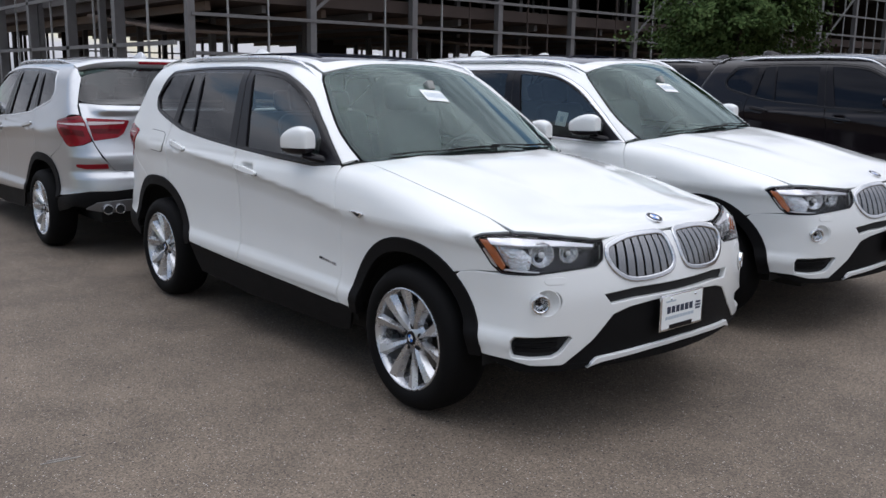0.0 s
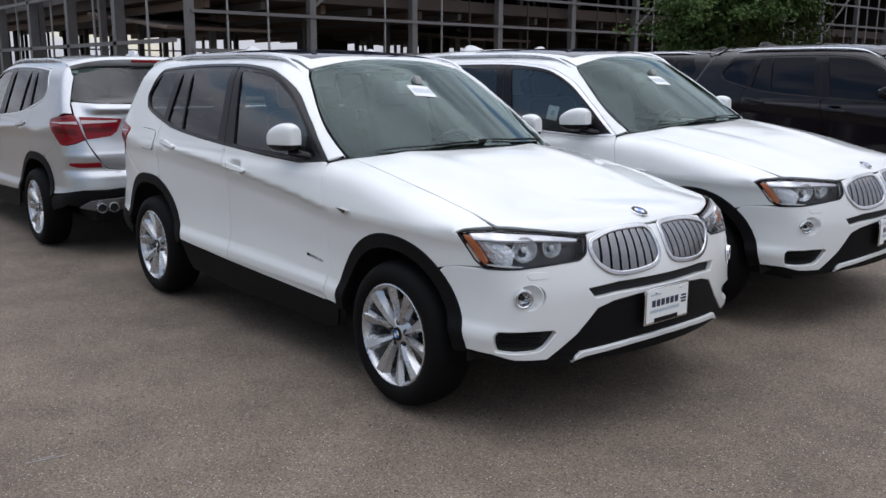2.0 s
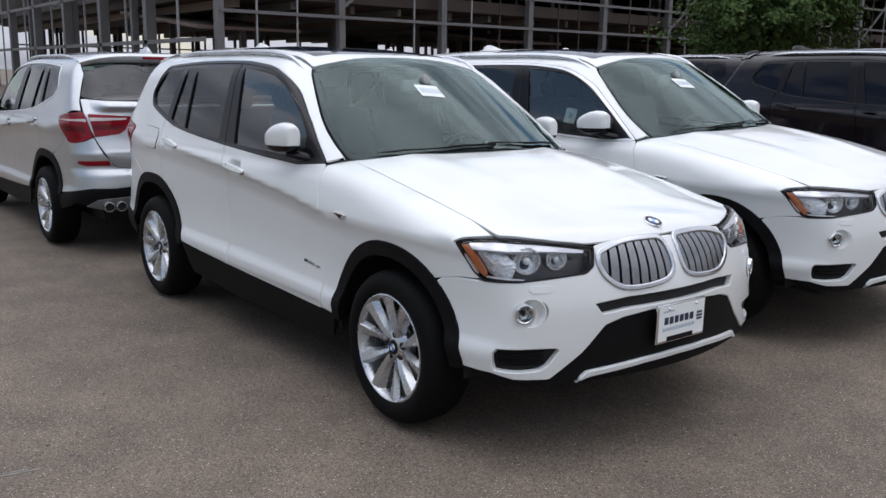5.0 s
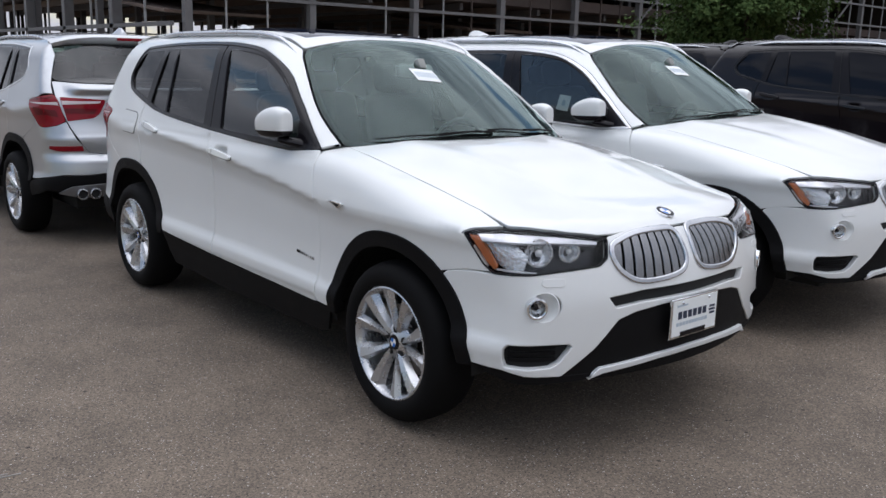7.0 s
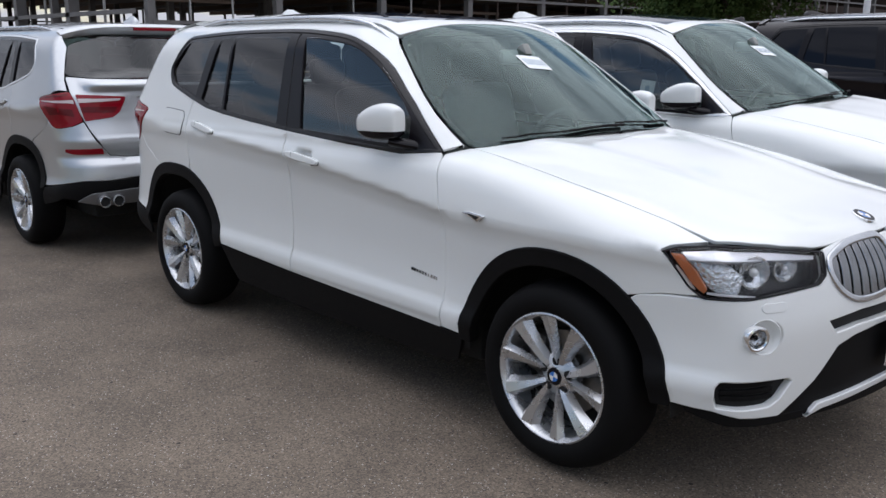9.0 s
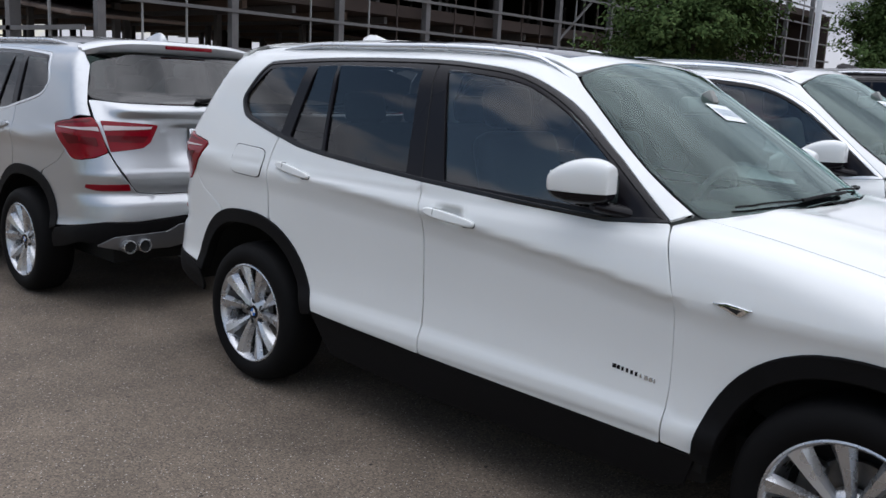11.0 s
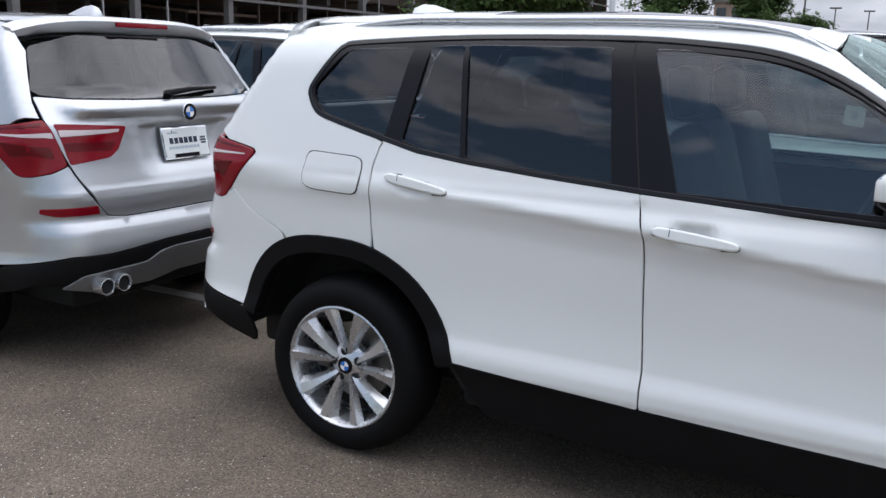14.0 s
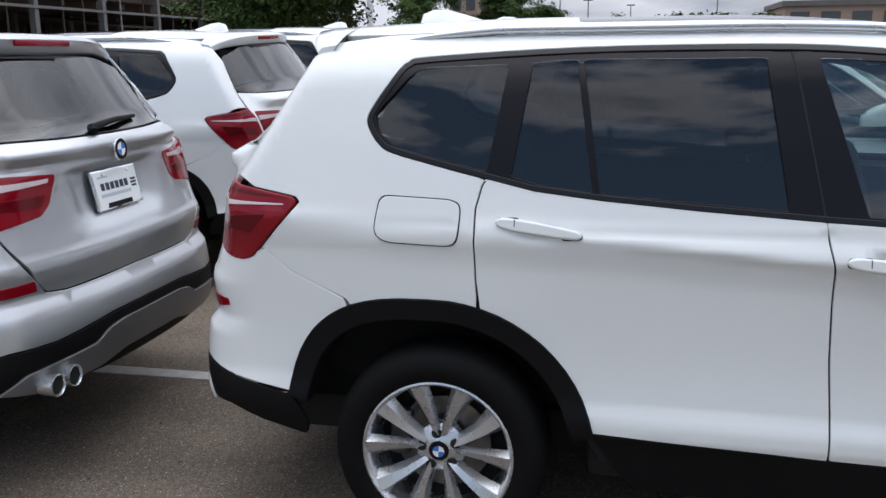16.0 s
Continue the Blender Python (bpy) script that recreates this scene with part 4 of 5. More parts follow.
        panel("bright_strip", fr([(.455, -.835, .902), (.522, -.752, .907), (.62, -.61, .893), (.695, -.45, .868), (.692, -.452, .855), (.62, -.615, .870), (.525, -.757, .876), (.475, -.820, .874)]), CLEAR_STRIP_WHITE, h, step=.03, lift=-.003, soft=.002, label="bright strip under the lens", **kw)
        panel("lower_strip", fr([(.555, -.846, .778), (.64, -.775, .775), (.668, -.738, .774), (.668, -.740, .767), (.64, -.778, .767), (.555, -.849, .769)]), CLEAR_STRIP_WHITE, h, step=.03, lift=-.006, soft=.002, label="bright lower strip", **kw)
        panel("reflector", fr(inner_lamp), REFLECTOR, h, step=.03, lift=-.030, gap=0, label="chrome faceted reflector", **kw)
        sy = 1 if flip else -1
        for (cy, cz, r) in ((.705, .832, .048), (.585, .832, .036)):
            bm = bmesh.new()
            d = Vector((.86, .5 * sy, 0)).normalized()
            hit = project(np.array([(1.3, -cy, cz)]), (-1, 0, 0), lower_body)[0]
            cx = hit[0] - .014
            prof = [(.004, -.004), (r * .35, -.002), (r * .7, .010), (r * .92, .024), (r, .030), (r + .006, .030), (r + .006, .0)]
            add_lathe(bm, prof, (0, 0, 0), 26, axis="x")
            q = Vector((1, 0, 0)).rotation_difference(d).to_matrix().to_4x4()
            bmesh.ops.transform(bm, matrix=Matrix.Translation((cx - .045 * d.x, cy * sy - .045 * d.y, cz)) @ q, verts=bm.verts)
            part("projector_bowl", bm, BOWL, h)
            bm = bmesh.new()
            bmesh.ops.create_uvsphere(bm, u_segments=14, v_segments=8, radius=r * .30, matrix=Matrix.Translation((cx - .02 * d.x, cy * sy - .02 * d.y, cz)))
            part("bulb", bm, BADGE_WHITE, h)
        # fog lamp: a white bowl in the bumper, the lamp itself facing straight ahead
        hit = project(np.array([(1.3, -.726, .643)]), (-1, 0, 0), skin)
        out = slope(hit, skin)[0]
        flip_y = np.array((1, -1 if flip else 1, 1))
        to = lambda at, way: Matrix.Translation(Vector(at * flip_y)) @ Vector((1, 0, 0)).rotation_difference(Vector(way * flip_y)).to_matrix().to_4x4()
        bm = bmesh.new()
        add_lathe(bm, [(.060, -.004), (.056, -.002), (.052, -.008), (.045, -.024), (.030, -.036), (.001, -.040)], (0, 0, 0), 32, axis="x")
        bmesh.ops.transform(bm, matrix=to(hit[0], out), verts=bm.verts)
        f = part("fog_lamp", bm, WHITE, car, "round fog lamp set in a white bowl")
        ahead = np.array((.90, -.42, -.03))
        ahead /= np.linalg.norm(ahead)
        seat_at = hit[0] + np.array((-.026, -.020, -.001))
        for name, prof, mat, lab in (("fog_ring", [(.030, .018), (.035, .022), (.041, .020), (.043, .012), (.043, -.03)], CHROME, "chrome ring"),
                                     ("fog_reflector", [(.034, .014), (.028, .002), (.014, -.008), (.001, -.010)], BOWL, ""),
                                     ("fog_bulb", [(.001, .010), (.008, .008), (.010, .0), (.010, -.008)], GLOSS, ""),
                                     ("fog_lens", [(.035, .018), (.020, .021), (.001, .022)], GLASS_LAMP, "clear lens")):
            bm = bmesh.new()
            add_lathe(bm, prof, (0, 0, 0), 28, axis="x")
            bmesh.ops.transform(bm, matrix=to(seat_at, ahead), verts=bm.verts)
            part(name, bm, mat, f, lab)
        panel("washer_cover", fr([(.683, -.722, .748), (.714, -.64, .746), (.720, -.632, .728), (.716, -.645, .714), (.690, -.722, .716), (.682, -.735, .732)]), WHITE, car, step=.03, lift=.0025, soft=.008, round_edge=.002, edge=.004, **kw)
    # --- tail
    rr = lambda pts: ring(pts, RC)
    lamp_low = [("x", -3.43, .948), ("x", -3.375, .985), ("x", -3.292, .916), ("x", -3.19, .872), ("x", -3.112, .838), *[("x", *q) for q in arch(a0=117, a1=167, n=12, **REAR_ARCH)]]
    rb = on_skin([("y", 0, .733), ("y", -.45, .731), ("y", -.545, .742), ("y", -.592, .80), ("y", -.665, .93), ("y", -.685, .985), ("y", -.75, .955), ("x", -3.50, .938), *lamp_low, ("x", -3.42, .535), ("x", -3.58, .560), ("y", -.74, .575), ("y", -.57, .572), ("y", -.40, .588), ("y", -.27, .600), ("y", 0, .604)])
    rb_full = rb + [(x, -y, z) for x, y, z in reversed(rb[1:-1])]
    panel("rear_bumper", rr(rb_full), WHITE, car, view="round", centre=RC, scale=DEG_REAR, step=.03, soft=.006, edge=.02, round_edge=.004)
    bl = on_skin([("y", 0, .598), ("y", -.27, .594), ("y", -.40, .582), ("y", -.57, .566), ("y", -.74, .569), ("x", -3.58, .554), ("x", -3.42, .529), ("x", -3.290, .503), ("x", -3.258, .46), ("x", -3.24, .41), ("x", -3.25, .375), ("x", -3.40, .405), ("x", -3.53, .445), ("y", -.70, .43), ("y", -.5, .39), ("y", -.3, .375), ("y", 0, .37)])
    bl_full = bl + [(x, -y, z) for x, y, z in reversed(bl[1:-1])]
    panel("bumper_cladding", rr(bl_full), PLASTIC, car, view="round", centre=RC, scale=DEG_REAR, step=.04, lift=.002, label="black plastic lower bumper")
    sk = on_skin([("y", -.22, .557), ("y", -.31, .545), ("y", -.39, .506), ("y", -.60, .492), ("y", -.70, .482), ("y", -.78, .428), ("y", -.62, .392), ("y", -.46, .40), ("y", -.36, .40), ("y", -.2, .43)])
    sk_full = sk + [(x, -y, z) for x, y, z in reversed(sk)]
    panel("rear_skid_plate", rr(sk_full), SKID_DARK, car, view="round", centre=RC, scale=DEG_REAR, step=.04, lift=.012, label="dark grey rear skid plate")
    for flip in (False, True):
        kw = dict(view="round", centre=RC, scale=DEG_REAR, mirror=flip)
        panel("reflector_strip", rr(on_skin([("y", -.594, .800), ("y", -.74, .797), ("x", -3.58, .797), ("x", -3.535, .796), ("x", -3.53, .775), ("x", -3.58, .760), ("y", -.74, .757), ("y", -.582, .758)])), RED, car, step=.03, lift=.003, soft=.004, label="red bumper reflector", **kw)
        tl = on_skin([("x", -3.41, 1.172), ("x", -3.275, 1.150), ("x", -3.262, 1.138), ("x", -3.30, 1.09), ("x", -3.43, .953), ("x", -3.46, .942), ("x", -3.50, .943), ("y", -.75, .960), ("y", -.690, .990), ("y", -.705, 1.06), ("y", -.722, 1.15), ("y", -.74, 1.195)])
        t = panel("tail_light", rr(tl), RED, car, step=.03, lift=.004, soft=.012, edge=.02, round_edge=.006, label="red tail light with a clear strip", **kw)
        panel("tail_strip", rr(on_skin([("x", -3.30, 1.132), ("x", -3.45, 1.134), ("y", -.76, 1.140), ("y", -.725, 1.140), ("y", -.722, 1.108), ("y", -.76, 1.116), ("x", -3.45, 1.120), ("x", -3.30, 1.124)])), CLEAR_STRIP, t, step=.03, lift=.0065, soft=.002, edge=.004, round_edge=.001, label="clear strip", **kw)
        panel("dark_band", rr(on_skin([("x", -3.36, 1.10), ("x", -3.47, 1.09), ("y", -.74, 1.075), ("y", -.73, 1.02), ("x", -3.50, 1.04), ("x", -3.42, 1.03)])), RED_DARK, t, step=.03, lift=.0055, soft=.01, edge=.003, round_edge=.001, **kw)
        panel("dark_edge", rr(on_skin([("x", -3.40, 1.165), ("x", -3.29, 1.147), ("x", -3.38, 1.150), ("y", -.76, 1.166), ("y", -.745, 1.185)])), RED_DARK, t, step=.03, lift=.0055, soft=.004, edge=.003, round_edge=.001, **kw)
    # tailgate, with its window and lamps, drawn from behind
    gate = [(0, .739), (-.45, .737), (-.54, .748), (-.587, .80), (-.655, .93), (-.702, 1.06), (-.732, 1.19), (-.728, 1.298), (-.60, 1.287), (-.3, 1.280), (0, 1.278)]
    gate_full = gate + [(-u, v) for u, v in reversed(gate[1:-1])]
    panel("tailgate", gate_full, WHITE, car, view="back", step=.025, soft=.012, edge=.02, round_edge=.004)
    glass = [(0, 1.283), (-.3, 1.285), (-.60, 1.292), (-.700, 1.303), (-.728, 1.33), (-.697, 1.38), (-.642, 1.525), (-.4, 1.585), (0, 1.605)]
    glass_full = glass + [(-u, v) for u, v in reversed(glass[1:-1])]
    panel("rear_screen", glass_full, GLASS_DARK, car, view="back", step=.05, soft=.03, lift=-.003, edge=.005, label="dark tinted rear window")
    for flip in (False, True):
        t = panel("inner_tail_light", [(-.708, 1.178), (-.56, 1.170), (-.385, 1.158), (-.392, 1.135), (-.435, 1.05), (-.485, 1.015), (-.674, .990)], RED, car, view="back", mirror=flip, step=.03, lift=.004, soft=.012, edge=.015, label="red inner tail light")
        panel("dark_band", [(-.69, 1.092), (-.445, 1.090), (-.475, 1.045), (-.68, 1.050)], RED_DARK, t, view="back", mirror=flip, step=.03, lift=.0055, soft=.006, edge=.003, round_edge=.001)
        panel("inner_strip", [(-.70, 1.150), (-.58, 1.147), (-.42, 1.148), (-.43, 1.130), (-.58, 1.122), (-.70, 1.116)], CLEAR_STRIP, t, view="back", mirror=flip, step=.03, lift=.0065, soft=.002, edge=.004, round_edge=.001)
    # number plate recess, grip and wiper
    bm = bmesh.new()
    rows = []
    for y in np.linspace(-.665, .665, 29):
        k = abs(y) / .665
        zr = float(lerp(np.array(-3.22), ROOF)) - .066 * k ** 4
        xr, th = -3.37 + .13 * k ** 2.5, 1 - .25 * k ** 4
        rows.append([bm.verts.new(q) for q in ((-3.17, y, zr + .001), (xr + .07, y, zr - .004), (xr + .014, y, zr - .012), (xr, y, zr - .028), (xr + .010, y, zr - .076 * th), (xr + .034, y, zr - .090 * th), (-3.21, y, zr - .07 * th))])
    for q, w in zip(rows, rows[1:]):
        for k in range(7):
            bm.faces.new((q[k], q[(k + 1) % 7], w[(k + 1) % 7], w[k]))
    bm.faces.new(rows[0])
    bm.faces.new(rows[-1])
    spoiler = part("spoiler", bm, WHITE, car, angle=50)
    bm = bmesh.new()
    add_box(bm, (.014, .34, .024), (-3.373, 0, 1.640), (0, 0, 0), .003, 2, lambda v: Vector((v.x + .13 * (abs(v.y) / .665) ** 2.5, v.y, v.z)))
    part("brake_light", bm, RED, spoiler, "high red brake light")
    bm = bmesh.new()
    add_tube(bm, [(-3.63, .10, 1.290), (-3.615, .09, 1.305), (-3.59, -.10, 1.322), (-3.55, -.33, 1.325)], .022, 8, .008)
    part("rear_wiper", bm, PLASTIC, car, "black rear wiper")
    for y in (.635, .535):
        bm = bmesh.new()
        add_lathe(bm, [(.034, -.06), (.040, -.06), (.042, .006), (.038, .008), (.034, .0), (.033, -.055)], (-3.745, y, .425), 24, axis="x", sign=-1)
        e = part("exhaust_tip", bm, SATIN, car, "polished exhaust tip")
        # near-black disc closes the tip: the bore's shade is put into its colour
        bm = bmesh.new()
        bmesh.ops.create_circle(bm, cap_ends=True, segments=20, radius=.034, matrix=pose(-3.744, y, .425, 0, 90, 0))
        part("pipe_end", bm, CAVITY, e)
    # shark fin
    bm = bmesh.new()
    fin = [(-2.80, 0, .0), (-2.86, 0, .020), (-2.94, 0, .046), (-3.0, 0, .052), (-3.045, 0, .038), (-3.06, 0, .0)]
    rows = []
    for x, _, h in fin:
        z0 = float(lerp(np.array(x), ROOF)) - .004
        w = .034 if h > 0 else .02
        rows.append([bm.verts.new((x, -w, z0)), bm.verts.new((x, -w * .55, z0 + h * .7)), bm.verts.new((x, 0, z0 + h + .008)), bm.verts.new((x, w * .55, z0 + h * .7)), bm.verts.new((x, w, z0))])
    for q, w in zip(rows, rows[1:]):
        for k in range(4):
            bm.faces.new((q[k], q[k + 1], w[k + 1], w[k]))
    bm.faces.new(rows[0])
    bm.faces.new(rows[-1])
    part("aerial_fin", bm, WHITE, car, angle=70)
    # --- black cladding along sills and round the wheels
    sill = [(-2.335, .462), (-2.05, .446), (-1.665, .427), (-1.2, .416), (-.575, .404), (-.452, .402), (-.49, .29), (-.56, .265), (-1.6, .255), (-2.20, .285), (-2.262, .35)]
    both("sill", sill, PLASTIC, car, lift=.0, step=.05, gap=.002, label="black plastic sill")
    for a, lo0, lo1 in ((FRONT_ARCH, 6, 175), (REAR_ARCH, 13, 168)):
        outer = arch(a0=lo0, a1=lo1, **a)
        inner = arch(a0=lo1, a1=lo0, **{**a, "rx": a["rx"] - .058, "rz": a["rz"] - .055})
        both("wheel_arch_trim", outer + inner, PLASTIC, car, lift=.009, gap=-.001, step=.03, soft=.004, edge=.05, round_edge=.006, label="black plastic wheel arch trim")
    # added near-black inner shell; it puts shade into the colour of the gaps
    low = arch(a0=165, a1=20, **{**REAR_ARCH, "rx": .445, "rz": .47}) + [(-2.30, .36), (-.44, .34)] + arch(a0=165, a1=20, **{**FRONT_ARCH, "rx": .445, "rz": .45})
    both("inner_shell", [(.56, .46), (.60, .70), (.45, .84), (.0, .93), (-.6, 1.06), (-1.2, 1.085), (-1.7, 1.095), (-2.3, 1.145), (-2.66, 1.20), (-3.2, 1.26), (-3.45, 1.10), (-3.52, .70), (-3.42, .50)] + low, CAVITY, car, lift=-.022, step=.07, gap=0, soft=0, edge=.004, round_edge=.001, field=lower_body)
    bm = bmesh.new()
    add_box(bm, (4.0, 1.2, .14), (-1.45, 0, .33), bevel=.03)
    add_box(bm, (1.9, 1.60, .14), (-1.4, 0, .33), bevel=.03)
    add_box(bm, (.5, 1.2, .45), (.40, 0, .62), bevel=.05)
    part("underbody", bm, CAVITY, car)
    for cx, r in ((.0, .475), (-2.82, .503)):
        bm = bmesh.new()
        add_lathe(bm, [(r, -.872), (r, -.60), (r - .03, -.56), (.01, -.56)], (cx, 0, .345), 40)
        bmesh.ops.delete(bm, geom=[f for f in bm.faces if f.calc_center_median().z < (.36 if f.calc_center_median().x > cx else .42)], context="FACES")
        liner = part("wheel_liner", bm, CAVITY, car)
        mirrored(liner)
    # --- handles, gills, script, fuel door
    for x0, x1, z0, z1 in ((-1.405, -1.655, .996, 1.017), (-2.382, -2.622, 1.067, 1.098)):
        zm = (z0 + z1) / 2
        mid = lambda u: z0 + (z1 - z0) * (u - x0) / (x1 - x0)
        rim = ((0, .004), (.05, .0085), (.16, .0108), (.35, .0128), (.6, .0142), (.8, .0135), (.93, .0112), (1, .005))
        at = lambda f: x0 + (x1 - x0) * f
        bar_ = [(at(f), mid(at(f)) - h) for f, h in rim] + [(at(f), mid(at(f)) + h) for f, h in reversed(rim)]
        outline = [tuple(q) for q in spline(bar_, 3, True)]
        ya, yb = (-on_skin([("x", u, v)])[0][1] for u, v in ((x0, z0), (x1, z1)))
        flat_skin = lambda q: np.abs(q[..., 1]) - (ya + (yb - ya) * (q[..., 0] - x0) / (x1 - x0)) + .18 * (q[..., 2] - zm)
        for flip in (False, True):
            h = panel("door_handle", outline, WHITE, car, lift=.016, field=flat_skin, soft=0, step=.018, gap=.003, edge=.022, round_edge=.008, mirror=flip)
            # dark seam round the fixed end and the hinge end
            for u0, u1 in ((x1 - .012, x1 + .062), (x0 - .052, x0 + .012)):
                panel("handle_seam", [(u0 + .0055, z1 - .0140), (u1, z1 - .0165), (u1, z1 + .0152), (u0 + .0055, z1 + .0120)] if u0 < x1 else [(u0, z0 - .0155), (u1 - .0055, z0 - .0115), (u1 - .0055, z0 + .0075), (u0, z0 + .0125)], CAVITY, h, lift=.0012, field=flat_skin, soft=.012, step=.02, gap=0, edge=.003, round_edge=.001, mirror=flip)
            panel("key_cap_line", [(x1 + .050, z1 - .011), (x1 + .052, z1 - .011), (x1 + .052, z1 + .0105), (x1 + .050, z1 + .0105)], CAVITY, h, lift=.0166, field=flat_skin, soft=0, step=.012, gap=0, edge=.002, round_edge=.0003, mirror=flip)
    panel("fuel_door", [(-2.985, 1.163), (-2.765, 1.155), (-2.738, 1.14), (-2.745, 1.045), (-2.765, 1.026), (-2.965, 1.032), (-3.0, 1.055)], WHITE, car, lift=.0045, soft=.03, gap=0, edge=.008, round_edge=.002, step=.02)
    panel("fuel_door_gap", [(-2.990, 1.168), (-2.761, 1.160), (-2.733, 1.142), (-2.740, 1.041), (-2.761, 1.021), (-2.969, 1.027), (-3.005, 1.055)], CAVITY, car, lift=.0012, soft=.03, gap=0, edge=.003, round_edge=.0005, step=.02)
    g = both("side_gill", [(-.445, .905), (-.40, .912), (-.315, .905), (-.355, .880)], CHROME, car, lift=.006, soft=.006, step=.02, edge=.008, label="chrome side gill")
    for q, flip in zip(g, (False, True)):
        panel("gill_slot", [(-.425, .903), (-.40, .906), (-.345, .900), (-.36, .886)], CAVITY, q, lift=.0075, soft=.004, step=.02, edge=.002, round_edge=.0005, mirror=flip)
    for flip in (False, True):
        for i, w in enumerate((.020, .016, .012, .012, .012, .012, .010, .018, .018, .008)):
            x = -.785 + i * .0175
            z = .609 - (x + .785) * .08
            panel("model_script", [(x, z + .010), (x + w * .75, z + .010), (x + w * .75, z - .004), (x, z - .004)], SATIN if i > 5 else GLOSS, car, lift=.002, soft=.001, gap=0, step=.02, edge=.002, round_edge=.0005, mirror=flip, label="small chrome model lettering")
    # --- badges: plain roundels
    def roundel(at, normal, r, parent):
        q = Vector((0, 0, 1)).rotation_difference(Vector(normal).normalized()).to_matrix().to_4x4()
        m = Matrix.Translation(at) @ q
        bm = bmesh.new()
        add_lathe(bm, [(.001, .003), (r * .95, .003), (r, .001), (r, -.006)], (0, 0, 0), 28)
        bmesh.ops.transform(bm, matrix=m @ pose(0, 0, 0, 90, 0, 0), verts=bm.verts)
        b = part("badge", bm, CHROME, parent, "round blue and white badge")
        for name, r0, r1, a0, a1, mat, h in (("badge_ring", .60, .93, 0, 360, GLOSS, .0042), ("badge_field", 0, .58, 0, 90, BADGE_WHITE, .0046), ("badge_field", 0, .58, 90, 180, BLUE, .0046), ("badge_field", 0, .58, 180, 270, BADGE_WHITE, .0046), ("badge_field", 0, .58, 270, 360, BLUE, .0046)):
            bm = bmesh.new()
            n = max(6, int((a1 - a0) / 12))
            vo = [bm.verts.new((r * r1 * math.cos(radians(a0 + (a1 - a0) * k / n)), r * r1 * math.sin(radians(a0 + (a1 - a0) * k / n)), h)) for k in range(n + 1)]
            vi = [bm.verts.new((r * r0 * math.cos(radians(a0 + (a1 - a0) * k / n)), r * r0 * math.sin(radians(a0 + (a1 - a0) * k / n)), h)) for k in range(n + 1)] if r0 else None
            if vi:
                for k in range(n):
                    bm.faces.new((vi[k], vo[k], vo[k + 1], vi[k + 1]))
            else:
                c = bm.verts.new((0, 0, h))
                for k in range(n):
                    bm.faces.new((c, vo[k], vo[k + 1]))
            bmesh.ops.transform(bm, matrix=m, verts=bm.verts)
            part(name, bm, mat, b, smooth=False)
    hb = project(np.array([(.675, 0, 1.9)]), (0, 0, -1), lower_body)
    roundel(hb[0] + slope(hb, lower_body)[0] * .004, slope(hb, lower_body)[0], .041, car)
    tb = project(np.array([(-4.2, 0, 1.212)]), (1, 0, 0), skin)
    roundel(tb[0] + np.array((-.014, 0, 0)), (-1, 0, .06), .046, car)
    # --- plates with a dealer's card: bars for the lettering
    def plate(at, facing, parent):
        m = Matrix.Translation(at) @ pose(0, 0, 0, 0, 0, 0 if facing > 0 else 180) @ pose(0, 0, 0, 0, 0 if facing > 0 else -12, 0)
        bm = bmesh.new()
        add_box(bm, (.012, .318, .165), (0, 0, 0), bevel=.004)
        bmesh.ops.transform(bm, matrix=m, verts=bm.verts)
        p = part("plate", bm, CHROME, parent, "white dealer plate in a chrome frame")
        for name, size, c, mat in (("card", (.003, .300, .146), (.006, 0, .001), PAPER), ("logo_bar", (.002, .036, .009), (.0078, .118, .020), INK), ("logo_bar", (.002, .042, .009), (.0078, .117, .006), INK), ("logo_bar", (.002, .036, .009), (.0078, .118, -.008), INK),
                                   ("letter_bar", (.002, .200, .030), (.0078, -.02, .012), INK), ("letter_bar", (.002, .215, .014), (.0078, -.02, -.024), PALE_INK), ("frame_tab", (.004, .17, .020), (.0085, -.01, -.066), GLOSS), ("tiny_bar", (.002, .07, .007), (.0078, -.09, .052), PALE_INK)):
            bm = bmesh.new()
            if name == "letter_bar":
                n = 6 if size[2] > .02 else 10
                for k in range(n):
                    add_box(bm, (size[0], size[1] / n * .74, size[2]), (c[0], c[1] + size[1] * (.5 - (k + .5) / n), c[2]))
            else:
                add_box(bm, size, c)
            bmesh.ops.transform(bm, matrix=m, verts=bm.verts)
            part(name, bm, mat, p, smooth=False)
        for y in (-.09, .09):
            bm = bmesh.new()
            bmesh.ops.create_uvsphere(bm, u_segments=10, v_segments=6, radius=.007, matrix=m @ Matrix.Translation((.008, y, .062)))
            part("screw", bm, CHROME, p)
    plate((.872, -.028, .545), 1, car)
    plate((-3.645, 0, 1.052), -1, car)
    # --- door mirrors
    def shell(lo, hi, grow):
        """The mirror's egg between two heights (-1 to 1)."""
        bm = bmesh.new()
        bmesh.ops.create_uvsphere(bm, u_segments=36, v_segments=24, radius=1)
        for v in bm.verts:
            x, y, z = v.co
            k = lambda a, e: math.copysign(abs(a) ** e, a)
            x, y, z = k(x, .85), k(y, .85), k(z, .62)
            x = min(max(x, -.95), .84)
            z = min(max(z, lo), hi)
            v.co = (-.945 + x * .130 * grow, -.912 + y * .055 * grow + .010 * x, 1.206 + z * (.082 + .020 * x - .020 * x * x if z > 0 else .070) + .004 * x)
        return bm
    mirror = part("door_mirror", shell(-.42, 1, 1.0), WHITE, car, "white door mirror with a black foot", angle=60)
    sub = []
    bm = bmesh.new()
